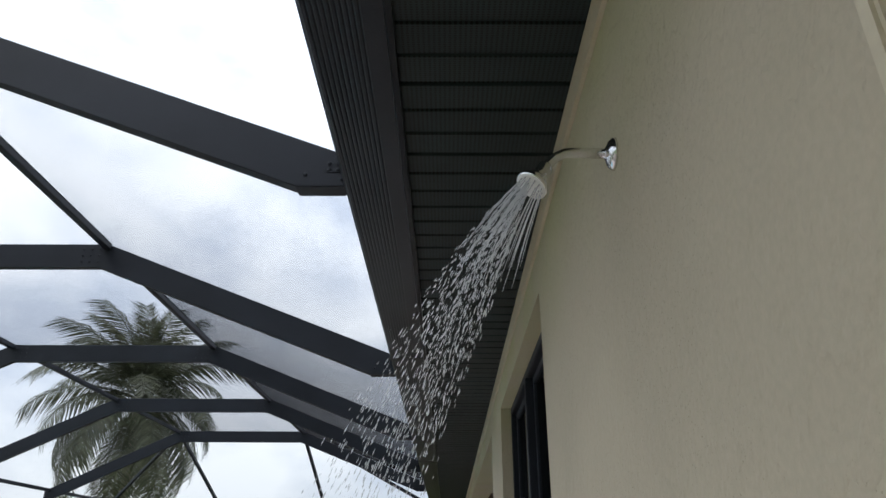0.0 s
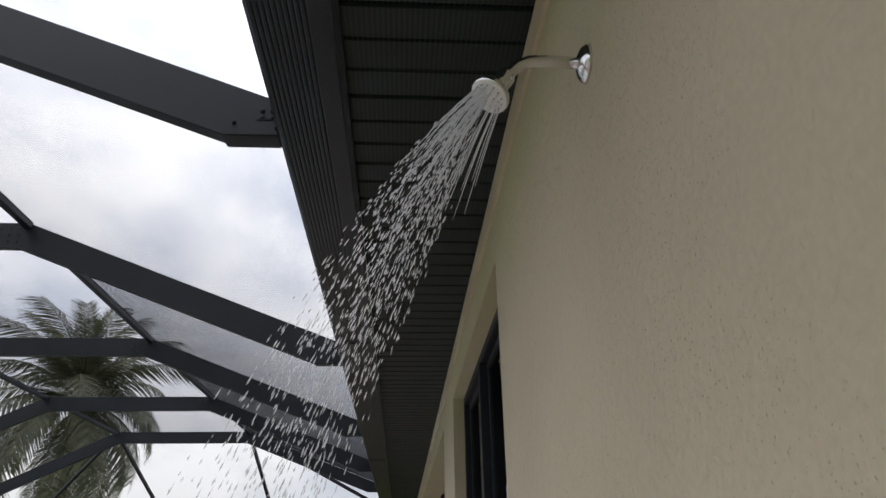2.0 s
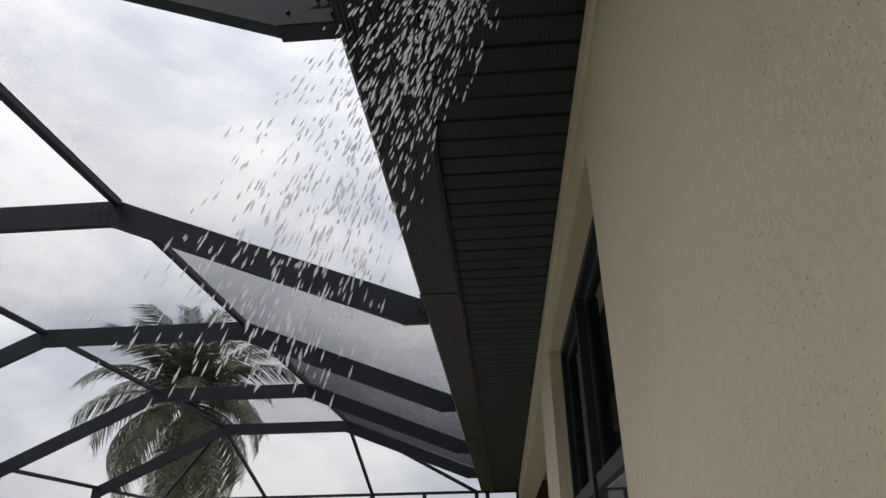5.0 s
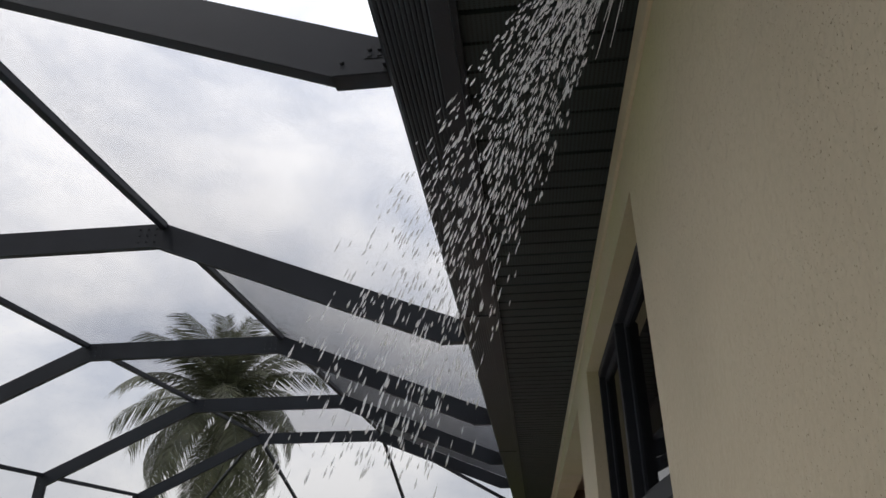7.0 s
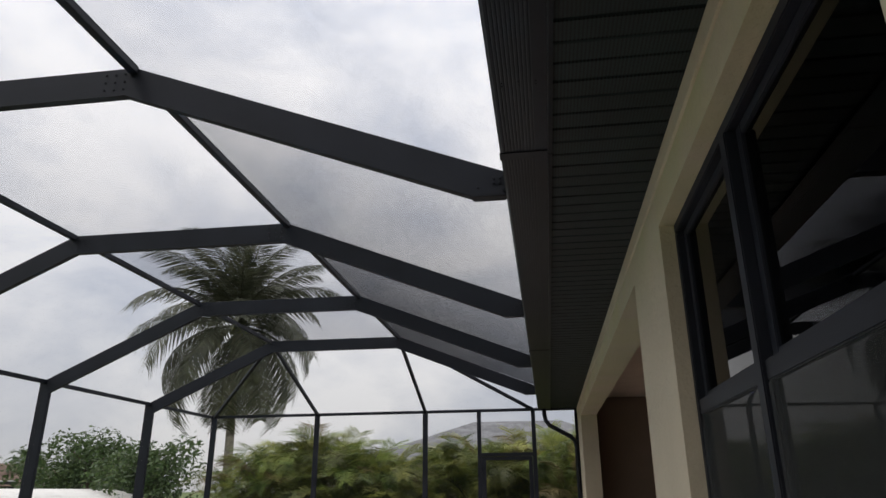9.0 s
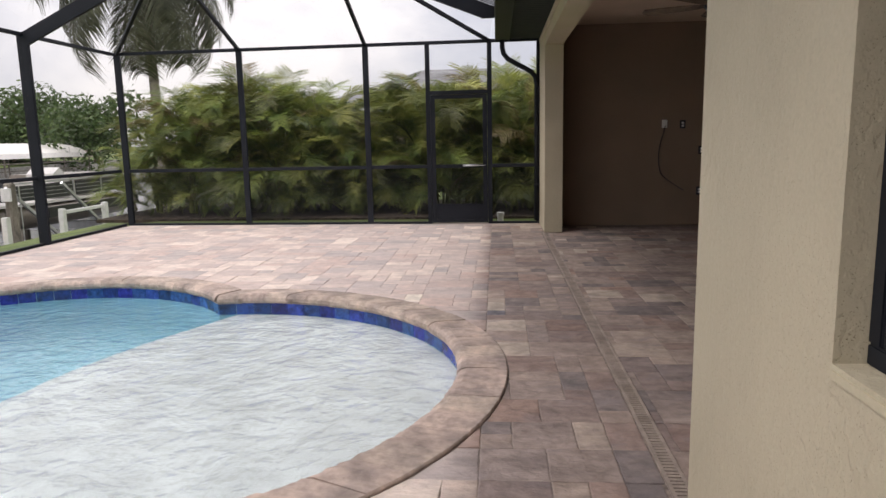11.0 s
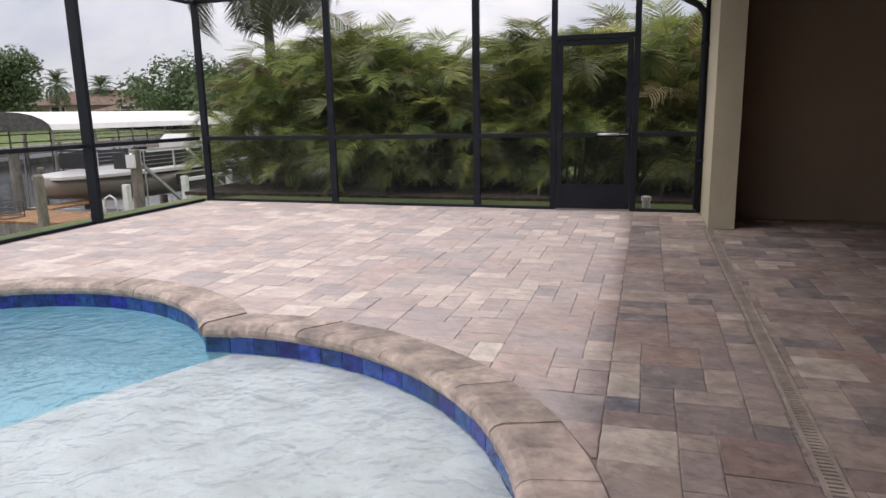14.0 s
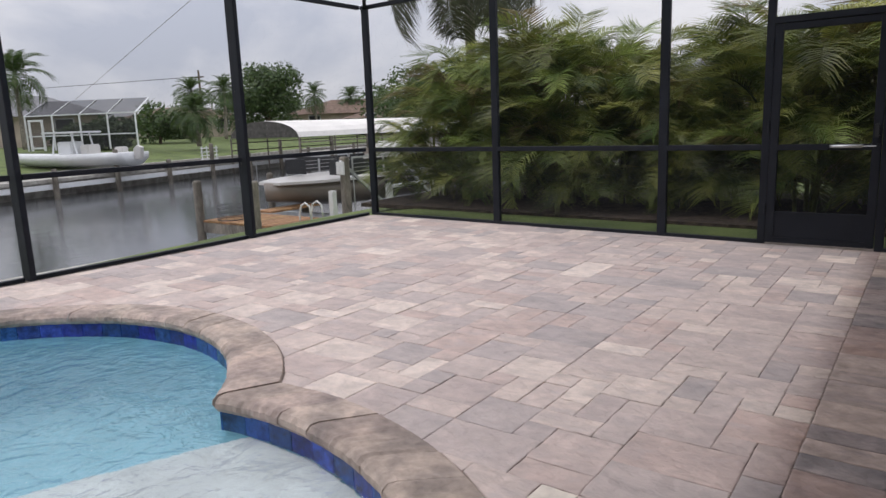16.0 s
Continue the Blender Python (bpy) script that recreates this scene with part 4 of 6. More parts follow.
for (xa, ha), (xb, hb) in zip(POSTS, POSTS[1:]):
    if xa != -0.805:
        sheet(on_end(xa, 0.03), on_end(xb, 0.03), on_end(xb, 0.92), on_end(xa, 0.92), mat=M_low_screen)
        sheet(on_end(xa, 0.92), on_end(xb, 0.92), on_end(xb, EAVE_Z - 0.02), on_end(xa, EAVE_Z - 0.02))
    else:
        sheet(on_end(xa, 2.09), on_end(xb, 2.09), on_end(xb, EAVE_Z - 0.02), on_end(xa, EAVE_Z - 0.02))
sheet(knee_l, knee_r, on_end(-1.785, EAVE_Z), on_end(-3.85, EAVE_Z))
sheet(knee_r, on_end(0.16, EAVE_Z), on_end(-1.785, EAVE_Z))
sheet(knee_l, on_end(-3.85, EAVE_Z), on_end(-5.93, EAVE_Z))
sheet(knee_l, on_end(-5.93, EAVE_Z), (LEFT, last, EAVE_Z))
sheet(knee_r, on_end(0.16, EAVE_Z), (GUT0, last, 2.965))


def build_screen_door():
    DY = end_y(-0.32)
    d = thing("screen_door", "dark bronze aluminium screen door, closed, with kick plate", "door", (-0.8, DY, 0))
    x0, x1, y0, y1 = -0.765, 0.12, DY - 0.03, DY + 0.012
    part("door_head", boxes((-0.77, 0.125, DY - 0.035, DY + 0.026, 2.03, 2.09), bevel=0.004), M_bronze, d)
    part("stile", boxes((x0, x0 + 0.07, y0, y1, 0.02, 2.025), bevel=0.004), M_bronze, d)
    part("stile", boxes((x1 - 0.07, x1, y0, y1, 0.02, 2.025), bevel=0.004), M_bronze, d)
    part("rail", boxes((x0 + 0.07, x1 - 0.07, y0, y1, 1.965, 2.025), bevel=0.004), M_bronze, d)
    part("rail", boxes((x0 + 0.07, x1 - 0.07, y0, y1, 0.89, 0.945), bevel=0.004), M_bronze, d)
    part("rail", boxes((x0 + 0.07, x1 - 0.07, y0, y1, 0.02, 0.07), bevel=0.004), M_bronze, d)
    part("kick_plate", boxes((x0 + 0.07, x1 - 0.07, DY - 0.016, DY - 0.004, 0.07, 0.30), (x0 + 0.07, x1 - 0.07, DY - 0.022, DY - 0.002, 0.30, 0.32)), M_bronze, d)
    for z0, z1 in ((0.32, 0.89), (0.945, 1.965)):
        bm = bmesh.new()
        quad(bm, (x0 + 0.07, DY - 0.01, z0), (x1 - 0.07, DY - 0.01, z0), (x1 - 0.07, DY - 0.01, z1), (x0 + 0.07, DY - 0.01, z1))
        part("door_screen", bm, M_low_screen if z0 < 0.5 else M_screen, d)
    c = part("closer", tube([(-0.28, y0 - 0.022, 0.925), (-0.02, y0 - 0.022, 0.925)], 0.014, 10), M_alu, d, "silver pneumatic closer", smooth=True)
    part("closer_rod", tube([(-0.02, y0 - 0.022, 0.925), (0.1, y0 - 0.022, 0.925)], 0.005, 8), M_alu, c)
    part("bracket", boxes((-0.30, -0.27, y0 - 0.04, y0, 0.905, 0.945), (0.085, 0.115, y0 - 0.04, y0, 0.905, 0.945)), M_bronze, d)
    part("latch", boxes((x1 - 0.055, x1 - 0.02, y0 - 0.03, y0, 1.0, 1.12), bevel=0.006), M_black, d)
    for z in (0.3, 1.05, 1.8):
        part("hinge", tube([(x0 - 0.012, y0 - 0.004, z), (x0 - 0.012, y0 - 0.004, z + 0.09)], 0.011, 8), M_bronze, d)


build_screen_door()


# ---- shower ----
def build_shower():
    s = thing("shower", "chrome wall shower with a round white-faced head, running", "shower", (WALL, 2.727, 2.422))
    y = 2.727
    part("flange", lathe([(0.034, 0), (0.033, 0.005), (0.026, 0.012), (0.014, 0.017), (0.011, 0.018)], (WALL, y, 2.422), (-1, 0, 0), 28), M_chrome, s, smooth=True)
    part("arm", tube([(WALL, y, 2.422), (0.86, y, 2.425), (0.835, y, 2.423), (0.815, y, 2.413), (0.8, y, 2.397), (0.792, y, 2.387)], 0.0105, 14), M_chrome, s, smooth=True)
    ax = Vector((-0.55, -0.12, -0.83)).normalized()
    at = Vector((0.797, y, 2.393))
    head = part("head", lathe([(0.013, 0), (0.016, 0.004), (0.016, 0.02), (0.014, 0.024), (0.02, 0.038), (0.031, 0.05), (0.034, 0.056), (0.034, 0.062)], at, ax, 24), M_chrome, s, smooth=True)
    part("face", lathe([(0.0325, 0.060), (0.0325, 0.0635), (0.028, 0.065)], at, ax, 24), M_white, head, "pale grey nozzle face")
    q = ax.to_track_quat("Z", "Y")
    for ring, n in ((0.010, 6), (0.018, 10), (0.025, 14)):
        for k in range(n):
            p = at + q @ Vector((ring * math.cos(k * math.tau / n), ring * math.sin(k * math.tau / n), 0.0645))
            part("nozzle", lathe([(0.0016, 0), (0.0012, 0.002)], p, ax, 6), M_black, head)
    # the spray: threads near the head that break into drops as they fall
    rng = random.Random(5)
    bm = bmesh.new()
    g = 9.8
    sx = Vector((-0.52, 0.0, -0.855)).normalized()
    for j in range(135):
        ring = rng.choice((0.010, 0.018, 0.025))
        a = rng.uniform(0, math.tau)
        off = q @ Vector((ring * math.cos(a), ring * math.sin(a), 0.0665))
        p0 = at + off
        v = (sx * 1.0 + (q @ Vector((math.cos(a), math.sin(a), 0))) * ring * 8.5).normalized() * rng.uniform(2.0, 2.7)
        t = 0.004
        while True:
            p = p0 + v * t + Vector((0, 0, -g * t * t / 2))
            if p.z < 1.62:
                break
            if not 0.36 + (p.z - 1.985) * 0.6 < p.x < 0.71 + (p.z - 2.205) * 0.36:
                t += 0.006
                continue
            vel = v + Vector((0, 0, -g * t))
            spread = Vector((rng.gauss(0, 1), rng.gauss(0, 1), rng.gauss(0, 1))) * 0.055 * t
            p = p + spread
            if abs(p.y - y) > 0.08:
                t += 0.006
                continue
            length = rng.uniform(0.006, 0.019) if t > 0.05 else rng.uniform(0.012, 0.022)
            rad = rng.uniform(0.0007, 0.0015) if t > 0.05 else 0.0007
            dd = vel.normalized()
            s1 = dd.orthogonal().normalized()
            s2 = dd.cross(s1)
            tip, tail = bm.verts.new(p + dd * length / 2), bm.verts.new(p - dd * length / 2)
            ringv = [bm.verts.new(p + dd * length * 0.12 + (s1 * cx + s2 * cy) * rad) for cx, cy in ((1, 0), (0, 1), (-1, 0), (0, -1))]
            for k in range(4):
                bm.faces.new((ringv[k], ringv[(k + 1) % 4], tip))
                bm.faces.new((ringv[(k + 1) % 4], ringv[k], tail))
            t += rng.uniform(0.003, 0.011) if t > 0.04 else 0.005
    # unbroken threads just below the nozzles
    for ring, n in ((0.010, 6), (0.018, 10), (0.025, 14)):
        for k in range(n):
            a = k * math.tau / n
            p0 = at + q @ Vector((ring * math.cos(a), ring * math.sin(a), 0.0665))
            v = (sx + (q @ Vector((math.cos(a), math.sin(a), 0))) * ring * 8.5).normalized() * 2.4
            ends = [p0 + v * t + Vector((0, 0, -g * t * t / 2)) for t in (0.0, 0.015, 0.03, 0.045, 0.06 + 0.02 * rng.random())]
            tube(ends, [0.0009, 0.0009, 0.0008, 0.0007, 0.0003], 4, bm)
    m = bpy.data.materials.new("spray_water")
    m.use_nodes = True
    t = m.node_tree
    t.nodes.clear()
    out, tr, tl, gl, m1, m2 = (t.nodes.new("ShaderNode" + k) for k in ("OutputMaterial", "BsdfTransparent", "BsdfTranslucent", "BsdfGlossy", "MixShader", "MixShader"))
    tl.inputs["Color"].default_value, gl.inputs["Roughness"].default_value = (0.95, 0.97, 1.0, 1), 0.1
    m1.inputs["Fac"].default_value, m2.inputs["Fac"].default_value = 0.5, 0.2
    t.links.new(tr.outputs[0], m1.inputs[1])
    t.links.new(tl.outputs[0], m1.inputs[2])
    t.links.new(m1.outputs[0], m2.inputs[1])
    t.links.new(gl.outputs[0], m2.inputs[2])
    t.links.new(m2.outputs[0], out.inputs["Surface"])
    tagged(part("shower_spray", bm, m), "falling white water drops from the shower head", "water spray", kind="stuff")


build_shower()


# ---- palms and trees ----
def frond_mesh(length, leaflets, leaf_len, droop, width, seed, vshape=0.5):
    """A feather leaf that grows along +x from the origin and bends down; its leaflets are folded blades."""
    rng = random.Random(seed)
    bm = bmesh.new()
    def spine(f):
        ang = radians(6) - droop * f ** 1.5
        n = 10
        p = Vector((0, 0, 0))
        for i in range(n):
            ff = f * (i + 0.5) / n
            an = radians(6) - droop * ff ** 1.5
            p += Vector((math.cos(an), 0, math.sin(an))) * length * f / n
        return p, Vector((math.cos(ang), 0, math.sin(ang)))
    line = [spine(i / 8)[0] for i in range(9)]
    tube(line, [0.012 * length * (1 - 0.85 * i / 8) for i in range(9)], 4, bm)
    for i in range(leaflets):
        f = 0.16 + 0.84 * (i + 0.5) / leaflets
        p, d = spine(f)
        ll = leaf_len * (0.45 + 1.1 * math.sin(math.pi * min(1, (f - 0.1) * 1.02)) ** 0.7) * 0.72 * rng.uniform(0.85, 1.12)
        for sgn in (-1, 1):
            up = Vector((-d.z, 0, d.x))
            out = (Vector((0, sgn, 0)) * 0.92 + d * (0.32 + 0.5 * f) + up * vshape * rng.uniform(0.5, 1.2)).normalized()
            side = d * (width * rng.uniform(0.8, 1.2))
            mid = p + out * ll * 0.5
            tip = p + out * ll + Vector((0, 0, -1)) * ll * rng.uniform(0.25, 0.5)
            a, b = bm.verts.new(p - side * 0.3), bm.verts.new(p + side * 0.3)
            c, e = bm.verts.new(mid + side * 0.5), bm.verts.new(mid - side * 0.5)
            tv = bm.verts.new(tip)
            bm.faces.new((a, b, c, e))
            bm.faces.new((e, c, tv))
    me = bpy.data.meshes.new("frond")
    bm.to_mesh(me)
    bm.free()
    return me


ARECA = [frond_mesh(1.6, 34, 0.56, radians(84 + 22 * k), 0.03, 10 + k, 0.42) for k in range(4)]
for me in ARECA:
    me.materials.append(M_areca)
ARECA_DRY = frond_mesh(1.4, 22, 0.5, radians(95), 0.034, 31, 0.1)
ARECA_DRY.materials.append(M_dry)
COCO = [frond_mesh(4.0, 58, 0.85, radians(60 + 22 * k), 0.055, 20 + k, -0.35) for k in range(3)]
for me in COCO:
    me.materials.append(M_coco)
FAR_FROND = frond_mesh(2.2, 14, 0.75, radians(85), 0.12, 41, 0.3)
FAR_FROND.materials.append(M_leaf)


def add_frond(me, at, yaw, pitch, scale, parent, roll=0.0):
    ob = new("frond", me)
    ob.parent = parent
    ob.matrix_parent_inverse = parent.matrix_basis.inverted()
    ob.matrix_basis = Matrix.LocRotScale(at, Euler((roll, -pitch, yaw), "XYZ"), (scale,) * 3)
    return ob


def areca(x, y, z, tall, seed, count):
    rng = random.Random(seed)
    a = thing("areca_palm", "bushy green areca palm in the hedge behind the screen", "palm", (x, y, z), "hedge of areca palms")
    for i in range(6):
        yaw, out = rng.uniform(0, math.tau), rng.uniform(0.1, 0.4)
        h = tall * rng.uniform(0.35, 0.62)
        base = Vector((x + 0.15 * math.cos(yaw), y + 0.15 * math.sin(yaw), z))
        top = Vector((x + out * math.cos(yaw), y + out * math.sin(yaw), z + h))
        part("cane", tube([base, base.lerp(top, 0.5) + Vector((0, 0, 0.05)), top], [0.028, 0.024, 0.018], 6), M_cane, a)
    for i in range(count):
        yaw = rng.uniform(0, math.tau)
        f = rng.random() ** 1.05
        h = z + tall * (0.02 + 0.68 * f)
        out = rng.uniform(0.1, 0.6)
        pitch = radians(rng.uniform(30, 66) + 14 * f)
        me = ARECA_DRY if rng.random() < 0.07 else rng.choice(ARECA)
        add_frond(me, (x + out * math.cos(yaw), y + out * math.sin(yaw), h), yaw + rng.uniform(-0.4, 0.4), pitch, tall / 3.0 * rng.uniform(0.5, 0.82), a, rng.uniform(-0.5, 0.5))
    return a


rng = random.Random(77)
HEDGE = [(-6.7, 18.2, 2.2), (-5.8, 17.9, 2.7), (-5.0, 18.3, 3.1), (-4.1, 17.9, 3.0), (-3.3, 18.2, 2.9), (-2.4, 17.9, 2.0), (-1.6, 18.3, 2.8), (-0.8, 17.9, 2.9), (0.0, 18.3, 3.0), (0.8, 17.9, 3.0), (1.7, 18.2, 2.9), (2.6, 18.1, 2.9), (-5.2, 19.2, 3.0), (-4.2, 19.2, 2.8), (-2.9, 19.2, 2.1), (-1.7, 19.2, 2.8), (-0.4, 19.2, 3.0), (1.2, 19.3, 3.1)]
for i, (x, y, tall) in enumerate(HEDGE):
    areca(x, y, -0.07, tall * (1.0 if x < -1.9 else 1.01), 100 + i, 92)
bm = bmesh.new()
prism(bm, [(-7.3, 16.75), (3.4, 16.5), (3.4, 20.2), (-7.3, 20.2)], "z", -0.09, -0.03)
tagged(part("mulch_bed", bm, M_mulch), "dark mulch bed under the palm hedge", "planting bed", kind="structure")


def coconut(x, y, z, height, crown, seed, fronds=COCO, count=24, scale=1.0, name="coconut_palm", label="tall coconut palm with a drooping crown"):
    rng = random.Random(seed)
    c = thing(name, label, "palm", (x, y, z))
    bend = rng.uniform(-0.3, 0.3)
    pts = [(x + bend * math.sin(f * 1.4), y, z + height * f) for f in [i / 10 for i in range(11)]]
    part("trunk", tube(pts, [0.125 * (1.25 - 0.45 * i / 10) for i in range(11)], 12), M_trunk, c, smooth=True)
    top = Vector(pts[-1])
    for i in range(count):
        yaw = i * 2.399 + rng.uniform(-0.2, 0.2)
        f = i / count
        pitch = radians(80 - 130 * f ** 1.1 + rng.uniform(-8, 8))
        add_frond(fronds[min(len(fronds) - 1, int(f * len(fronds) * 1.15))], top + Vector((0, 0, 0.15 - 0.2 * f)), yaw, pitch, scale * (0.92 + 0.25 * f) * rng.uniform(0.85, 1.1), c, rng.uniform(-0.3, 0.3))
    if name == "coconut_palm":
        for k in range(5):
            p = top + Vector((0.2 * math.cos(k * 1.3), 0.2 * math.sin(k * 1.3), -0.18))
            part("coconut", lathe([(0.02, 0.13), (0.08, 0.1), (0.11, 0.02), (0.09, -0.07), (0.02, -0.12)], p, (0, 0, 1), 10), M_cane, c, smooth=True)
    return c


coconut(-9.0, 23.0, -0.45, 6.9, 3.3, 3, count=46, scale=0.84)


def broad_tree(x, y, z, height, radius, seed, leaves=2600, leaf=0.28):
    rng = random.Random(seed)
    t = thing("tree", "dark green round-crowned broadleaf tree", "tree", (x, y, z))
    bm = bmesh.new()
    h0 = height * 0.36
    tube([(x, y, z), (x + 0.1, y, z + h0 * 0.6), (x, y, z + h0)], [0.045 * height, 0.035 * height, 0.03 * height], 9, bm)
    ends = []
    for k in range(9):
        a = k * 2.4
        e = Vector((x + radius * 0.6 * math.cos(a) * rng.uniform(0.4, 1), y + radius * 0.6 * math.sin(a) * rng.uniform(0.4, 1), z + height * rng.uniform(0.5, 0.85)))
        ends.append(e)
        s = Vector((x, y, z + h0 * rng.uniform(0.75, 1)))
        tube([s, s.lerp(e, 0.5) + Vector((0, 0, 0.1 * height * rng.random())), e], [0.018 * height, 0.012 * height, 0.004 * height], 6, bm)
    part("trunk", bm, M_bark, t)
    bm = bmesh.new()
    clumps = [(Vector((x, y, z + height * 0.53)) + Vector((rng.gauss(0, 0.45) * radius, rng.gauss(0, 0.45) * radius, rng.gauss(0, 0.17) * height)), radius * rng.uniform(0.25, 0.45)) for _ in range(44)]
    for i in range(leaves):
        c, r = clumps[i % len(clumps)]
        d = Vector((rng.gauss(0, 1), rng.gauss(0, 1), rng.gauss(0, 0.8))).normalized()
        p = c + d * r * rng.uniform(0.6, 1.08)
        u = (d.orthogonal().normalized() * rng.uniform(-1, 1) + Vector((rng.uniform(-1, 1), rng.uniform(-1, 1), rng.uniform(-0.6, 0.6)))).normalized()
        v = u.cross(d + Vector((rng.uniform(-.6, .6),) * 3)).normalized()
        s = leaf * rng.uniform(0.6, 1.3)
        quad(bm, p - u * s, p + v * s * 0.5, p + u * s, p - v * s * 0.5)
    part("crown", bm, M_leaf, t)
    return t


def polar(az, dist, eye=(0.51, 8.34)):
    return eye[0] + dist * math.sin(radians(az)), eye[1] + dist * math.cos(radians(az))


x, y = polar(-50.0, 70)
broad_tree(x, y, 0.3, 7.4, 3.8, 1, 14000, 0.19)
x, y = polar(-35.5, 62, (0.38, 5.73))
broad_tree(x, y, 0.4, 5.6, 4.2, 2, 6000, 0.2)
x, y = polar(-31.5, 50, (0.38, 5.73))
broad_tree(x, y, 0.3, 4.2, 3.2, 8, 5000, 0.17)
x, y = polar(-58.2, 60)
broad_tree(x, y, 0.2, 3.2, 2.4, 4, 3500, 0.17)
x, y = polar(-56.8, 75)
broad_tree(x, y, 0.2, 2.8, 2.4, 5, 3500, 0.17)
for az, dist, h, r in ((-61.5, 50, 2.2, 1.6), (-63.5, 51, 1.8, 1.5), (-48.0, 95, 3.6, 4.5), (-38.0, 70, 3.2, 4.0), (-52.5, 90, 3.0, 3.5), (-44.0, 100, 3.4, 4.5)):
    x, y = polar(az, dist)
    broad_tree(x, y, 0.2, h, r, int(dist + h), 2600, 0.2)
for az, dist, h, s in ((-46.1, 80, 4.2, 0.8), (-43.2, 85, 4.0, 0.8), (-40.6, 82, 4.0, 0.8), (-47.6, 90, 3.2, 0.7), (-53.3, 62, 4.0, 0.8), (-55.5, 66, 4.2, 0.8), (-67.2, 50, 4.4, 0.95), (-40.0, 75, 3.0, 0.8)):
    x, y = polar(az, dist)
    coconut(x, y, 0.5, h, 2, int(dist), [FAR_FROND], 24, s, "palm_tree", "distant feathery palm on the far bank")
x, y = polar(-55.4, 46)
coconut(x, y, 0.3, 2.0, 2, 9, [FAR_FROND], 34, 0.72, "palm_tree", "low bushy palm on the far lawn")


# ---- houses beyond ----
def house(x, y, z, wx, wy, wall_h, roof_h, turn, mat_roof, label, windows=3):
    h = thing("house", label, "house", (x, y, z))
    m = pose(x, y, z, 0, 0, turn)
    def place(ob):
        ob.matrix_parent_inverse = Matrix.Identity(4)
        ob.matrix_basis = pose(0, 0, 0, 0, 0, turn)
        return ob
    place(part("wall", boxes((-wx / 2, wx / 2, -wy / 2, wy / 2, 0, wall_h)), M_far_wall, h))
    bm = bmesh.new()
    o = 0.6
    c = [bm.verts.new((sx * (wx / 2 + o), sy * (wy / 2 + o), wall_h)) for sx, sy in ((-1, -1), (1, -1), (1, 1), (-1, 1))]
    k = max(0.5, wx / 2 - wy / 2)
    t = [bm.verts.new((-k, 0, wall_h + roof_h)), bm.verts.new((k, 0, wall_h + roof_h))]
    for f in ((c[0], c[1], t[1], t[0]), (c[1], c[2], t[1]), (c[2], c[3], t[0], t[1]), (c[3], c[0], t[0]), (c[3], c[2], c[1], c[0])):
        bm.faces.new(f)
    place(part("roof", bm, mat_roof, h))
    for i in range(windows):
        u = -wx / 2 + wx * (i + 0.5) / windows
        w = place(part("window", boxes((u - 0.7, u + 0.7, -wy / 2 - 0.06, -wy / 2 + 0.02, 0.9, 2.1)), M_screen_white, h))
        p = place(part("pane", boxes((u - 0.6, u + 0.6, -wy / 2 - 0.08, -wy / 2 - 0.05, 1.0, 2.0)), M_black, w))
        p.matrix_basis = Matrix.Identity(4)
    return h


x, y = polar(-42.5, 86)
house(x, y, 0.5, 16, 9, 2.2, 1.7, 42, M_roof_tile, "low far house with a brown hip roof")
x, y = polar(-36.5, 80, (0.38, 5.73))
house(x, y, 0.4, 15, 9, 1.6, 1.5, 36, M_roof_tile, "low far house with a weathered brown roof")
x, y = polar(-56.5, 85)
house(x, y, 0.5, 13, 9, 2.1, 1.4, 56, M_roof_tile, "far house with a tan roof behind trees")
house(-1.3, 44, 0.0, 16, 11, 2.8, 2.5, 0, M_roof_grey, "neighbouring house with a grey roof behind the hedge")


def far_cage_house():
    x, y = polar(-69.5, 62)
    h = house(x - 3, y + 1, 0.5, 17, 8, 2.3, 1.7, 66, M_roof_grey, "house across the canal with a grey roof")
    c = thing("lanai_cage", "white-framed screened patio across the canal", "pool enclosure", (0, 0, 0))
    o = Vector((*polar(-63.3, 44), 0.45))
    al = radians(28)
    u, v = Vector((math.cos(al), math.sin(al), 0)), Vector((-math.sin(al), math.cos(al), 0))
    c.location = o
    def P(a, b, z):
        return o + u * a + v * b + Vector((0, 0, z))
    n = 5
    for i in range(n):
        a = -3.6 + 1.7 * i
        part("post", beam(P(a, 0, 0), P(a, 0, 2.0), 0.07, 0.07, (0, 1, 0), 0), M_screen_white, c)
        part("rafter", beam(P(a, 0, 2.0), P(a - 0.9, 3.0, 2.9), 0.07, 0.07, bevel=0), M_screen_white, c)
    for z in (2.0, 0.85):
        part("rail", beam(P(-3.6, 0, z), P(3.2, 0, z), 0.06, 0.06, bevel=0), M_screen_white, c)
    for a0, b0 in (((-3.3, 0), (-3.3, 1.75)), ((-2.5, 0), (-2.5, 1.75)), ((-3.3, 1.75), (-2.5, 1.75)), ((-3.3, 0.2), (-2.5, 0.2))):
        part("door_bar", beam(P(a0[0], -0.06, a0[1]), P(b0[0], -0.06, b0[1]), 0.1, 0.1, (0, 1, 0) if a0[0] == b0[0] else (0, 0, 1), 0), M_screen_white, c)
    bm = bmesh.new()
    quad(bm, P(-3.6, 0, 2.0), P(3.2, 0, 2.0), P(2.3, 3, 2.9), P(-4.5, 3, 2.9))
    part("roof_screen", bm, M_far_screen, c)
    bm = bmesh.new()
    quad(bm, P(-3.6, 0.02, 0), P(3.2, 0.02, 0), P(3.2, 0.02, 2.0), P(-3.6, 0.02, 2.0))
    part("side_screen", bm, M_far_screen, c)


far_cage_house()


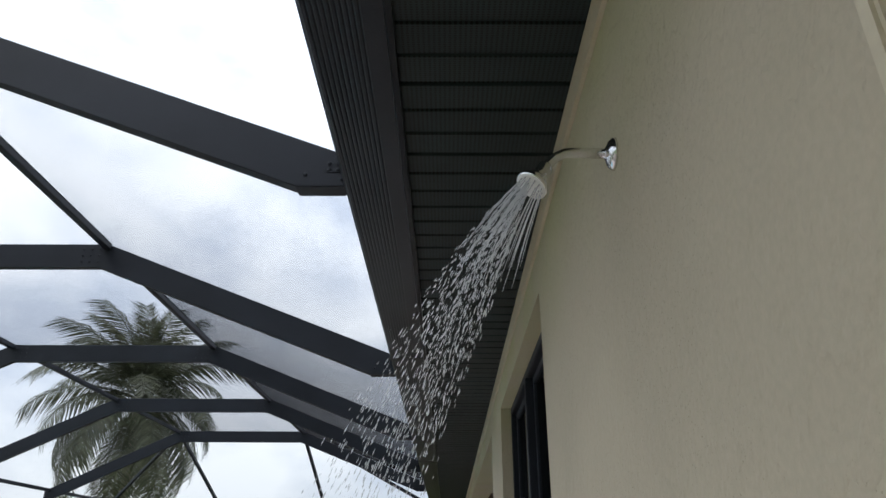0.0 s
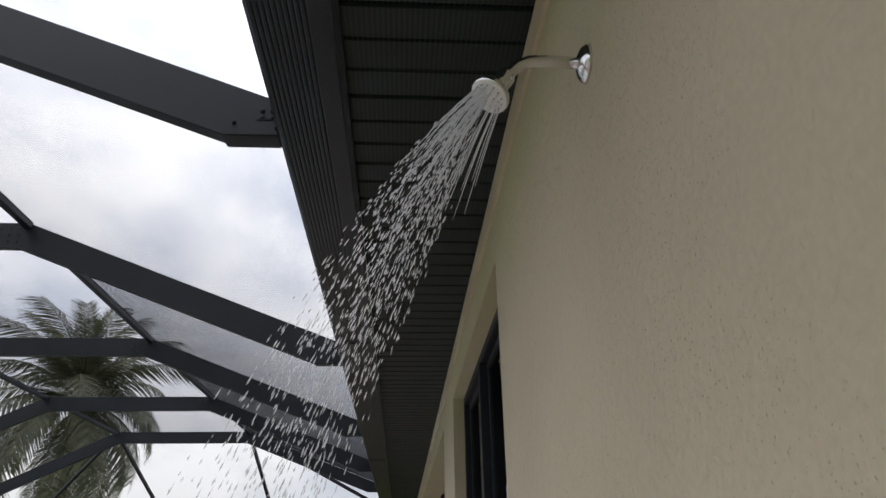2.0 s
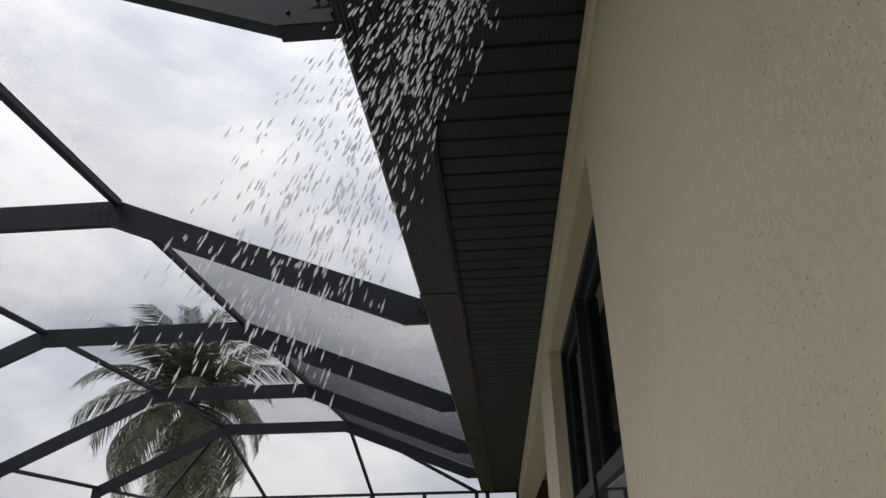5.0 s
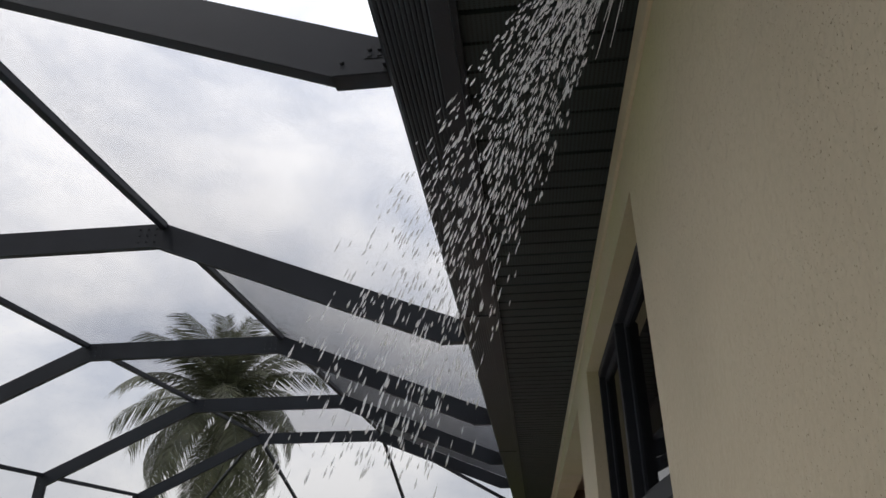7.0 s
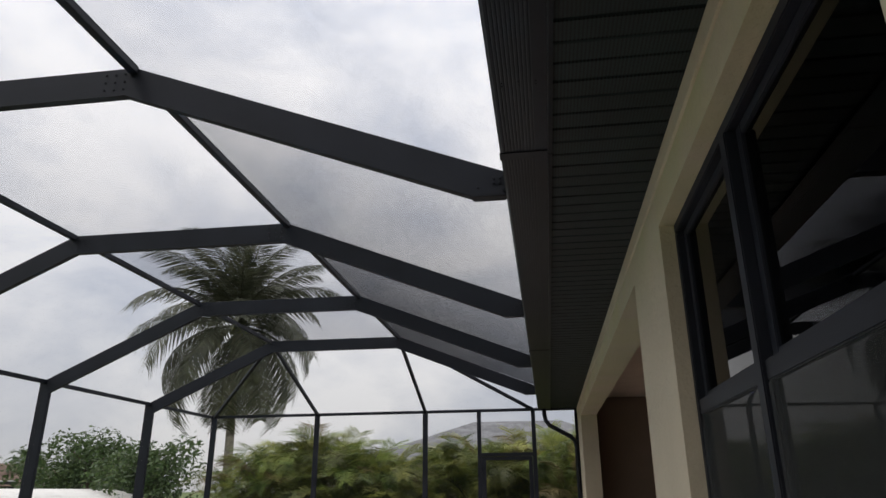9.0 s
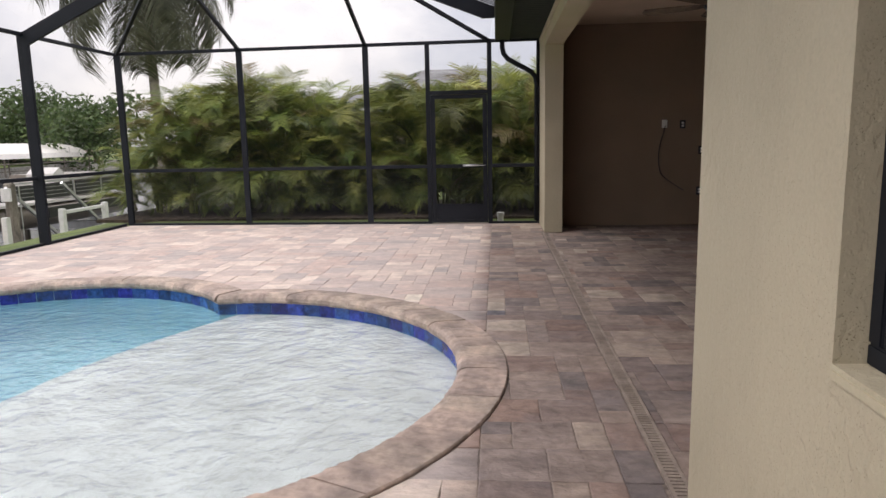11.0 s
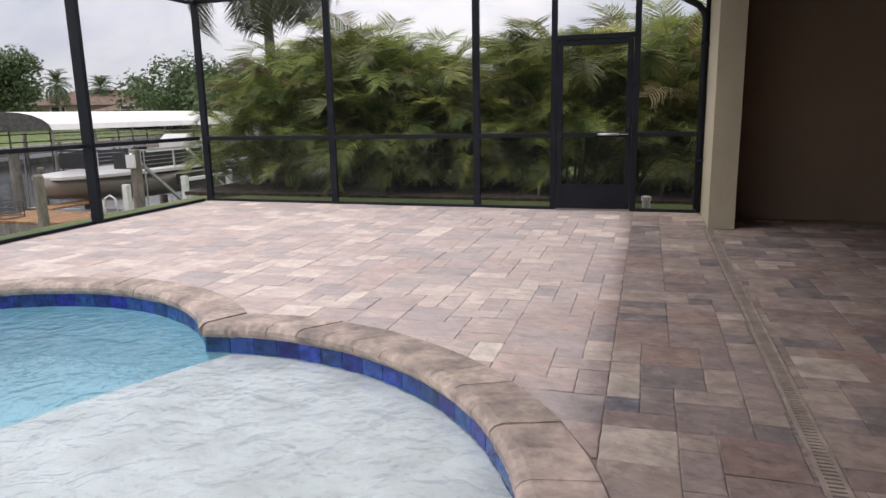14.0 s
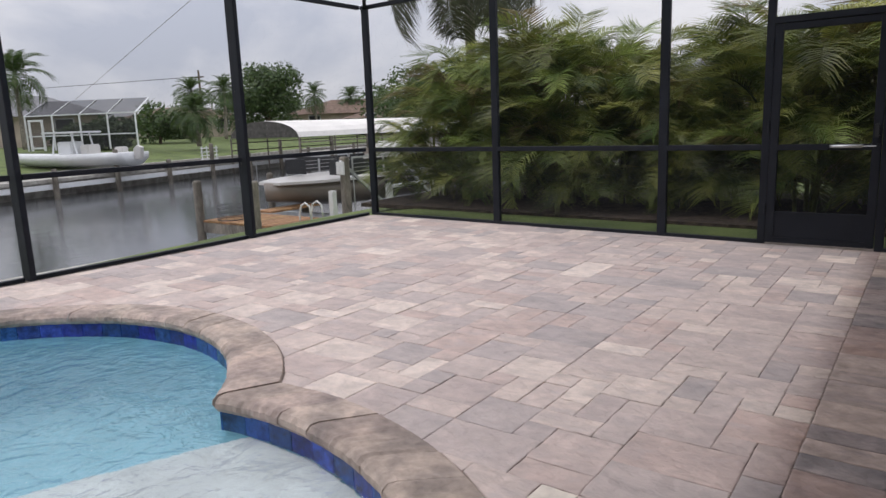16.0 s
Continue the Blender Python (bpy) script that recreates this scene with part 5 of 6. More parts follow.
# ---- canal side: dock, boats, lifts ----
def pile(x, y, top, r=0.14, parent=None):
    return part("pile", lathe([(r * 1.05, -2.4), (r, -0.3), (r * 0.96, top - 0.03), (r * 0.7, top)], (x, y, 0), (0, 0, 1), 12), M_pile, parent)


def build_dock():
    d = thing("dock", "weathered timber dock with orange-brown boards", "dock", (-10.0, 16.5, -1.2))
    plank = mesh_of(box(bmesh.new(), -0.068, 0.068, -0.6, 0.6, -0.02, 0.02, bevel=0.006), "board")
    plank.materials.append(M_wood)
    x = -11.1
    while x < -9.0:
        p = part("board", plank, M_wood, d)
        p.location = (x, 16.85, -0.50)
        x += 0.145
    for y in (16.28, 17.42):
        part("joist", boxes((-11.15, -9.0, y - 0.04, y + 0.04, -0.72, -0.525)), M_pile, d)
    for x, y, z in ((-11.25, 16.25, 0.3), (-9.2, 15.98, 0.36), (-12.6, 19.2, 0.2), (-11.2, 19.0, -0.34)):
        pile(x, y, z, 0.085, d)
    part("walk", boxes(*[(-11.25, -10.75, 17.62 + 0.16 * i, 17.765 + 0.16 * i, -0.50, -0.46) for i in range(9)]), M_wood, d)
    l = thing("dock_ladder", "white looped ladder rails on the dock", "ladder", (-8.5, 16.8, -0.4))
    for y in (17.0, 17.3):
        part("rail", tube([(-9.2, y, -1.3), (-9.2, y, -0.36), (-9.15, y, -0.2), (-9.03, y, -0.14), (-8.92, y, -0.2), (-8.88, y, -0.5)], 0.018, 10), M_white, l, smooth=True)


build_dock()


def hull_mesh(length, beam_w, depth, bow, flat=0.55):
    """A hull along +y with its bow at y = 0, keel at z = 0."""
    bm = bmesh.new()
    rings = []
    n = 14
    for i in range(n + 1):
        f = i / n
        half = beam_w / 2 * min(1, (f / bow) ** 0.6 if f < bow else 1)
        half = max(half, 0.03)
        rise = depth * 0.55 * (max(0, 1 - f / bow) ** 1.6)
        y = length * f
        rings.append([bm.verts.new(p) for p in ((-half, y, depth + rise * 0.35), (-half * 0.96, y, depth * 0.55 + rise * 0.5), (-half * flat, y, rise * 0.9 + 0.1), (0, y, rise), (half * flat, y, rise * 0.9 + 0.1), (half * 0.96, y, depth * 0.55 + rise * 0.5), (half, y, depth + rise * 0.35))])
    for r0, r1 in zip(rings, rings[1:]):
        for k in range(6):
            bm.faces.new((r0[k], r0[k + 1], r1[k + 1], r1[k]))
        bm.faces.new((r0[0], r0[6], r1[6], r1[0]))
    bm.faces.new(rings[0])
    bm.faces.new(rings[-1])
    return bm


def build_deck_boat():
    m = pose(-11.35, 18.0, -0.66)
    b = thing("deck_boat", "taupe and black deck boat raised on a lift", "boat", m.translation)
    def put(name, bm, mat, parent=None, label="", smooth=False):
        ob = part(name, bm, mat, parent or b, label, smooth)
        ob.matrix_parent_inverse = Matrix.Identity(4)
        return ob
    put("hull", hull_mesh(6.6, 2.4, 0.62, 0.45), M_taupe, smooth=True)
    put("deck", prism(bmesh.new(), [(-0.35, 0.12), (-0.8, 0.8), (-1.15, 1.9), (-1.22, 6.6), (1.22, 6.6), (1.15, 1.9), (0.8, 0.8), (0.35, 0.12)], "z", 0.69, 0.75), M_hull, label="white deck edge")
    for x in (-1.2225, 1.2225):
        put("side_stripe", boxes((x - 0.0125, x + 0.0125, 2.6, 6.6, 0.36, 0.6)), M_black)
    for x in (-1.1, 1.1):
        rl = put("railing", boxes((x - 0.02, x + 0.02, 1.6, 6.2, 1.18, 1.22), *[(x - 0.015, x + 0.015, y, y + 0.03, 0.76, 1.18) for y in (1.6, 2.7, 3.8, 5.0, 6.15)]), M_alu)
        for y0, y1 in ((1.66, 2.66), (2.76, 3.76), (3.9, 4.96), (5.06, 6.12)):
            p = put("rail_panel", boxes((x - 0.012, x + 0.012, y0, y1, 0.80, 1.15)), M_black, rl)
            put("rail_bar", boxes(*[(x - 0.018, x + 0.018, y0, y1, z, z + 0.012) for z in (0.88, 0.97, 1.06)]), M_alu, rl)
    put("railing", boxes((-1.1, 1.1, 1.58, 1.62, 1.18, 1.22), (-1.1, -0.4, 1.585, 1.615, 0.8, 1.15), (0.4, 1.1, 1.585, 1.615, 0.8, 1.15)), M_black)
    put("helm", prism(bmesh.new(), [(3.3, 0.76), (3.3, 1.35), (3.55, 1.5), (3.9, 1.2), (3.9, 0.76)], "x", 0.25, 0.95), M_hull)
    put("seat", boxes((-0.95, -0.4, 4.2, 5.9, 0.76, 1.15), (0.3, 0.95, 4.4, 4.95, 0.76, 1.2), bevel=0.05), M_hull)
    put("cover", boxes((-1.0, 1.0, 4.2, 6.1, 1.08, 1.30), bevel=0.08), M_taupe)
    lift = thing("boat_lift", "galvanised boat lift with piles beside the dock", "boat lift", (-11, 19.5, -1.2))
    for x, y in ((-12.75, 18.7), (-9.6, 18.7), (-12.75, 23.3), (-9.6, 23.3)):
        pile(x, y, 0.62, 0.11, lift)
        if x > -10 and y < 20:
            part("motor_box", boxes((x - 0.1, x + 0.12, y - 0.16, y - 0.115, 0.25, 0.52), bevel=0.01), M_white, lift)
    for y in (18.9, 23.1):
        part("cradle_beam", boxes((-12.7, -9.65, y - 0.1, y + 0.1, -0.86, -0.66)), M_alu, lift)
    for x in (-12.75, -9.6):
        part("cable", tube([(x + 0.05, 18.9, 0.6), (x + 0.05, 18.9, -0.7)], 0.012, 6), M_alu, lift)
    for y in (18.6, 20.4):
        part("brace", beam((-9.6, y, 0.55), (-9.6, y + 1.5, -0.6), 0.06, 0.06, bevel=0), M_alu, lift)
    r = thing("seawall_rail", "white rail posts beside the boat lift", "railing", (-9.0, 19, -0.4))
    for y in (17.7, 19.4, 21.0):
        part("post", boxes((-9.06, -8.94, y - 0.06, y + 0.06, -0.7, 0.02), bevel=0.01), M_white, r)
    part("rail", boxes((-9.04, -8.96, 19.5, 20.9, -0.1, -0.03), bevel=0.006), M_white, r)


build_deck_boat()


def build_fishing_boat():
    x, y = polar(-64.6, 34.5)
    turn = -62
    m = pose(x, y, -0.15, 0, 0, 0)
    b = thing("fishing_boat", "white centre-console boat with a hard top on a lift", "boat", (x, y, -0.15))
    rot = pose(0, 0, 0, 0, 0, turn) @ pose(0, -3.0, 0)
    def put(name, bm, mat, parent=None, smooth=False, label=""):
        ob = part(name, bm, mat, parent or b, label, smooth)
        ob.matrix_parent_inverse = Matrix.Identity(4)
        ob.matrix_basis = rot if parent is None else Matrix.Identity(4)
        return ob
    put("hull", hull_mesh(6.2, 2.1, 0.6, 0.4, 0.5), M_screen_white, smooth=True)
    put("hard_top", boxes((-0.8, 0.8, 2.4, 4.2, 1.5, 1.58), bevel=0.03), M_screen_white)
    bm = bmesh.new()
    for sx in (-0.6, 0.6):
        tube([(sx, 2.7, 0.5), (sx, 2.9, 1.5)], 0.04, 8, bm)
        tube([(sx, 3.9, 0.5), (sx, 3.7, 1.5)], 0.04, 8, bm)
    put("top_frame", bm, M_screen_white)
    put("console", boxes((-0.4, 0.4, 2.8, 3.5, 0.5, 1.15), bevel=0.05), M_screen_white)
    put("seat", boxes((-0.45, 0.45, 3.9, 4.3, 0.5, 1.0), bevel=0.05), M_hull)
    put("seat", boxes((-0.8, -0.3, 5.0, 5.4, 0.5, 0.85), bevel=0.05), M_hull)
    put("outboard", prism(bmesh.new(), [(6.2, 0.3), (6.2, 0.75), (6.35, 0.9), (6.55, 0.8), (6.45, 0.3)], "x", -0.13, 0.13), M_hull)
    return b


build_fishing_boat()


def build_crab_trap():
    c = thing("crab_trap", "dark wire crab trap standing on the dock", "crab trap", (-10.7, 16.6, -0.48))
    bm = bmesh.new()
    for k in range(4):
        z = -0.47 + 0.09 * k
        tube([(-10.7 + 0.28 * math.cos(a * math.tau / 16), 16.6 + 0.28 * math.sin(a * math.tau / 16), z) for a in range(17)], 0.008, 4, bm, False)
    for a in range(12):
        x, y = -10.7 + 0.28 * math.cos(a * math.tau / 12), 16.6 + 0.28 * math.sin(a * math.tau / 12)
        tube([(x, y, -0.478), (x, y, -0.19)], 0.006, 4, bm)
    part("wire_cage", bm, M_black, c)
    r = thing("dock_rack", "white slatted rack on the far dock", "rack", (-29.5, 30, -0.4))
    x0, y0 = bank_plan(30.5) + 0.9, 30.5
    part("frame", boxes(*[(x0 - 0.02, x0 + 0.02, y0 - 0.45 + 0.3 * k, y0 - 0.41 + 0.3 * k, -0.4, 0.45) for k in range(4)]), M_screen_white, r)
    for k in range(4):
        part("slat", boxes((x0 - 0.03, x0 + 0.03, y0 - 0.5, y0 + 0.55, -0.25 + 0.19 * k, -0.2 + 0.19 * k)), M_screen_white, r)


build_crab_trap()


def build_far_dock():
    d = thing("far_dock", "grey timber dock walkway along the far seawall", "dock", (-29, 24, -1.2))
    for i in range(12):
        y = 12 + 3.0 * i
        x = bank_plan(y) + 0.9
        x2 = bank_plan(y + 3) + 0.9
        bm = prism(bmesh.new(), [(x - 0.6, y), (x2 - 0.6, y + 2.96), (x2 + 0.6, y + 2.96), (x + 0.6, y)], "z", -0.52, -0.40)
        part("deck_panel", bm, M_concrete, d)
        part("fender", beam((x + 0.65, y, -0.6), (x2 + 0.65, y + 2.96, -0.6), 0.1, 0.2, bevel=0), M_screen_white, d)
        pile(x + 0.78, y, 0.0 if i % 2 else 0.6, 0.11, d)


build_far_dock()


def build_canopy():
    x0, y0 = polar(-50.5, 37)
    x1, y1 = polar(-36.5, 48)
    c = thing("boat_canopy", "long arched boat lift canopy with a white cover", "canopy", (x0, y0, -1.2))
    a, b = Vector((x0, y0, 0)), Vector((x1, y1, 0))
    d = (b - a).normalized()
    s = Vector((d.y, -d.x, 0))
    half, rise, low = 2.7, 0.85, 0.78
    bm = bmesh.new()
    rows = []
    for e in (a, b):
        rows.append([bm.verts.new(e - s * half * math.cos(math.pi * k / 10) + Vector((0, 0, low + rise * math.sin(math.pi * k / 10)))) for k in range(11)])
    for k in range(10):
        bm.faces.new((rows[0][k], rows[0][k + 1], rows[1][k + 1], rows[1][k]))
    cover = part("cover", bm, M_canvas, c)
    bm = bmesh.new()
    bm.faces.new([bm.verts.new(a - d * 0.02 - s * half * math.cos(math.pi * k / 10) + Vector((0, 0, low + rise * math.sin(math.pi * k / 10)))) for k in range(11)])
    part("end_flap", bm, material("end_mesh", (0.09, 0.085, 0.075), 0.9, 0, 0.2, 3), c, "brown mesh end flap")
    for i in range(7):
        p = a.lerp(b, i / 6)
        for sg in (-1, 1):
            q = p + s * half * sg
            part("post", tube([q + Vector((0, 0, -2.0)), q + Vector((0, 0, low))], 0.045, 6), M_pile, c)
    for sg in (-1, 1):
        for z in (0.15, 0.55):
            part("side_rail", beam(a + s * half * sg + Vector((0, 0, z)), b + s * half * sg + Vector((0, 0, z)), 0.05, 0.06, bevel=0), M_pile, c)


build_canopy()


def build_pole():
    x, y = polar(-54.9, 90)
    p = thing("utility_pole", "wooden utility pole with a cross-arm", "utility pole", (x, y, 0.5))
    part("pole", lathe([(0.16, 0), (0.11, 8.0)], (x, y, 0.5), (0, 0, 1), 8), M_bark, p)
    part("cross_arm", boxes((x - 0.9, x + 0.9, y - 0.06, y + 0.06, 7.6, 7.75)), M_bark, p)
    k = thing("service_cable", "thin dark cable slanting up across the sky", "cable", (0, 0, 0))
    p0, p1 = polar(-64, 75), polar(-54.2, 32)
    k.location = (*p0, 4.2)
    part("cable", tube([(*p0, 4.2), (*p1, 7.1), (p1[0] + (p1[0] - p0[0]) * 0.05, p1[1] + (p1[1] - p0[1]) * 0.05, 7.4)], 0.012, 5), M_pile, k)
    w = thing("power_line", "thin dark overhead cables", "cable", (x, y, 7.7))
    for k in (-0.8, 0.8):
        part("cable", tube([(x + k, y, 7.75), (x - 40, y - 18, 7.0), (x - 90, y - 40, 7.6)], 0.02, 5), M_black, w)


build_pole()


# ---- bring the canal side to its true size ----
for ob in list(scene.objects):
    if ob.parent is None and ob.get("category") in ("dock", "ladder", "boat", "boat lift", "railing", "canopy", "utility pole", "cable", "tree", "crab trap", "rack") or ob.name.startswith(("palm_tree", "lanai_cage")):
        ob.matrix_basis = TO_SIZE @ ob.matrix_basis
for ob in list(scene.objects):
    if ob.name.startswith("house") and ob.parent is None and ob.location.x < -10:
        ob.matrix_basis = TO_SIZE @ ob.matrix_basis


# ---- covered patio things ----
def build_outlets():
    for i, (x, z, pale) in enumerate(((2.74, 1.5, True), (3.0, 1.49, False), (3.28, 1.11, False), (3.27, 0.51, False))):
        o = thing("wall_outlet", "white outlet plate with a hanging cord" if pale else "open dark junction box on the patio wall", "outlet", (x, BACK, z), "outlets on the patio wall")
        part("plate", boxes((x - 0.04, x + 0.04, BACK - 0.012, BACK - 0.0005, z - 0.06, z + 0.06), bevel=0.004), M_white if pale else M_black, o)
        part("socket", boxes((x - 0.017, x + 0.017, BACK - 0.02, BACK - 0.012, z - 0.035, z - 0.005), (x - 0.017, x + 0.017, BACK - 0.02, BACK - 0.012, z + 0.005, z + 0.035), bevel=0.003), M_white, o)
    c = thing("cord", "thin black cord hanging from the outlet", "cord", (2.74, BACK, 1.5))
    pts = []
    for i in range(17):
        f = i / 16
        pts.append((2.75 - 0.09 * math.sin(f * 3.6) + 0.25 * max(0, f - 0.72) / 0.28 * f, BACK - 0.018, 1.47 - 0.95 * f ** 0.9))
    part("cable", tube(pts, 0.006, 6), M_black, c, smooth=True)
    h = thing("hose_bib", "small brass hose tap low on the patio wall", "tap", (3.63, BACK, 0.28))
    part("spout", tube([(3.63, BACK, 0.28), (3.63, BACK - 0.07, 0.28), (3.63, BACK - 0.09, 0.24)], 0.014, 8), M_alu, h)
    part("handle", lathe([(0.03, 0), (0.03, 0.01)], (3.63, BACK - 0.05, 0.295), (0, 0, 1), 10), M_alu, h)


build_outlets()


def build_fan():
    f = thing("ceiling_fan", "dark bronze five-blade ceiling fan on the patio ceiling", "ceiling fan", (2.3, 11.2, 2.95))
    at = Vector((2.3, 11.2, 0))
    part("rod", lathe([(0.06, 2.95), (0.06, 2.9), (0.014, 2.88), (0.014, 2.6)], at, (0, 0, 1), 12), M_bronze, f)
    part("motor", lathe([(0.05, 2.62), (0.12, 2.58), (0.13, 2.48), (0.07, 2.44)], at, (0, 0, 1), 20), M_bronze, f, smooth=True)
    for k in range(5):
        a = k * math.tau / 5 + 0.15
        bm = prism(bmesh.new(), [(0.12, -0.02), (0.2, -0.055), (0.66, -0.075), (0.7, 0.0), (0.66, 0.075), (0.2, 0.055), (0.12, 0.02)], "z", -0.005, 0.005)
        bm.transform(pose(2.3, 11.2, 2.5, 0, 0, math.degrees(a)) @ pose(0, 0, 0, 11))
        part("blade", bm, M_bark, f, "brown blade")


build_fan()


def build_cleanout():
    c = thing("cleanout_pipe", "short white pipe stub with a cap on the grass", "pipe", (0.32, 15.75, -0.07))
    part("pipe", lathe([(0.05, -0.1), (0.05, 0.1), (0.062, 0.1), (0.062, 0.15), (0.03, 0.16)], (0.32, 15.75, -0.02), (0, 0, 1), 14), M_white, c, smooth=False)


build_cleanout()


def build_drain():
    d = thing("trench_drain", "narrow slotted beige channel drain in the pavers", "drain", (0.945, 6.0, 0), kind="structure")
    x0, x1 = 0.905, 0.985
    part("channel", boxes((x0, x1, 4.0, OPEN1 - 0.02, -0.05, -0.012)), M_black, d)
    bm = bmesh.new()
    y = 4.0
    while y < OPEN1 - 0.04:
        v = [bm.verts.new(p) for p in ((x0 + 0.014, y, 0.004), (x1 - 0.014, y, 0.004), (x1 - 0.014, y + 0.017, 0.004), (x0 + 0.014, y + 0.017, 0.004), (x0 + 0.014, y, -0.012), (x1 - 0.014, y, -0.012), (x1 - 0.014, y + 0.017, -0.012), (x0 + 0.014, y + 0.017, -0.012))]
        for q in ((0, 1, 2, 3), (0, 1, 5, 4), (2, 3, 7, 6)):
            bm.faces.new([v[i] for i in q])
        y += 0.027
    g = part("grate", bm, M_beige, d)
    tagged(g, kind="stuff")
    part("edge", boxes((x0, x0 + 0.014, 4.0, OPEN1 - 0.02, -0.012, 0.006), (x1 - 0.014, x1, 4.0, OPEN1 - 0.02, -0.012, 0.006)), M_beige, d)


build_drain()


# ---- deck: bed and pavers ----
def build_deck():
    bm = bmesh.new()
    n = 240
    X0, X1, Y0, Y1 = -6.12, GLASS_X + 0.2, START - 0.4, END + 0.14
    angs = sorted([math.tau * i / n for i in range(n)] + [math.atan2(yy - POOL_C.y, xx - POOL_C.x) % math.tau for xx in (X0, X1) for yy in (Y0, Y1)])
    inner, outer = [], []
    for a in angs:
        c, s = math.cos(a), math.sin(a)
        r = min([((X1 if c > 0 else X0) - POOL_C.x) / c if abs(c) > 1e-9 else 1e9, ((Y1 if s > 0 else Y0) - POOL_C.y) / s if abs(s) > 1e-9 else 1e9])
        outer.append(bm.verts.new((POOL_C.x + r * c, POOL_C.y + r * s, -0.0065)))
        inner.append(bm.verts.new((*pool_point(a, 0.03), -0.016 - 0.035)))
    mid = [bm.verts.new((*pool_point(a, COPING - 0.01), -0.0065)) for a in angs]
    low = [bm.verts.new((v.co.x, v.co.y, -0.3)) for v in outer]
    for i in range(len(angs)):
        j = (i + 1) % len(angs)
        bm.faces.new((inner[i], inner[j], mid[j], mid[i]))
        bm.faces.new((mid[i], mid[j], outer[j], outer[i]))
        bm.faces.new((outer[i], outer[j], low[j], low[i]))
    floor = tagged(part("floor", bm, M_sand), "tumbled earth-tone concrete paver deck", "paving", kind="structure")
    # paver layout on a small grid, four sizes
    rng = random.Random(12)
    cell = 0.142
    nx, ny = int((GLASS_X - 0.02 + 6.02) / cell), int((END + 0.2 - 3.2) / cell)
    x_start, y_start = 0.18 - cell * int((0.18 + 6.02) / cell), 3.2
    taken = np.zeros((nx, ny), bool)
    border = int(round((0.18 - x_start) / cell))
    pavers = []
    sizes = [(2, 2), (2, 2), (2, 2), (3, 2), (3, 2), (2, 1), (2, 1), (1, 1), (1, 2)]
    marked = {}
    for px, py, mat in ((-0.42, 10.06, M_cream), (0.21, 9.72, M_charcoal)):
        i, j = int((px - x_start) / cell), int((py - y_start) / cell)
        h = 2 if mat == M_cream else 1
        if not taken[i, j:j + h].any():
            taken[i, j:j + h] = True
            pavers.append((x_start + cell * i, y_start + cell * j, cell, cell * h))
            marked[len(pavers) - 1] = mat
    special = [(pavers[k][0], pavers[k][1], mat) for k, mat in marked.items()]
    for j in range(ny):
        for i in range(nx):
            if taken[i, j]:
                continue
            for w, h in rng.sample(sizes, len(sizes)) + [(1, 1)]:
                if i + w > nx or j + h > ny or taken[i:i + w, j:j + h].any() or (i < border < i + w):
                    continue
                taken[i:i + w, j:j + h] = True
                pavers.append((x_start + cell * i, y_start + cell * j, cell * w, cell * h))
                break
    solid = [(0.90, 0.99, 3.9, OPEN1), (WALL, WALL + THICK, 0, OPEN0), (WALL, WALL + 0.25, OPEN1, 20), (WALL + 0.2, 9, 0, OPEN0), (WALL, 9, BACK, 20)]
    verts, faces = [], []
    near_count = 0
    pieces = []
    for x, y, w, h in pavers:
        g = 0.0014
        x0, x1, y0, y1 = x + g, x + w - g, y + g, y + h - g
        spans = [(x0, x1)]
        for a0, a1, b0, b1 in solid:
            if y0 < b1 - 0.01 and y1 > b0 + 0.01:
                cut = []
                for u0, u1 in spans:
                    if u1 <= a0 or u0 >= a1:
                        cut.append((u0, u1))
                        continue
                    if u0 < a0 - 0.02:
                        cut.append((u0, a0 - 0.002))
                    if u1 > a1 + 0.02:
                        cut.append((a1 + 0.002, u1))
                spans = cut
        top = min(y1, end_y(x) - 0.03)
        if top - y0 > 0.02:
            pieces += [(u0, u1, y0, top) for u0, u1 in spans]
    for x0, x1, y0, y1 in pieces:
        poly = [(x0, y0), (x1, y0), (x1, y1), (x0, y1)]
        cxp, cyp = (x0 + x1) / 2, (y0 + y1) / 2
        for cx, cy, r in ROUNDS:
            R = r + COPING + 0.004
            d = [math.hypot(px - cx, py - cy) for px, py in poly]
            if max(d) < R:
                poly = []
                break
            mid_d = math.hypot(cxp - cx, cyp - cy)
            if min(d) < R or mid_d < R:
                nxv, nyv = (cxp - cx) / mid_d, (cyp - cy) / mid_d
                out = []
                for k in range(len(poly)):
                    p, q = poly[k], poly[(k + 1) % len(poly)]
                    dp = (p[0] - cx) * nxv + (p[1] - cy) * nyv - R
                    dq = (q[0] - cx) * nxv + (q[1] - cy) * nyv - R
                    if dp >= 0:
                        out.append(p)
                    if dp * dq < 0:
                        f = dp / (dp - dq)
                        out.append((p[0] + f * (q[0] - p[0]), p[1] + f * (q[1] - p[1])))
                poly = out
                if len(poly) < 3:
                    break
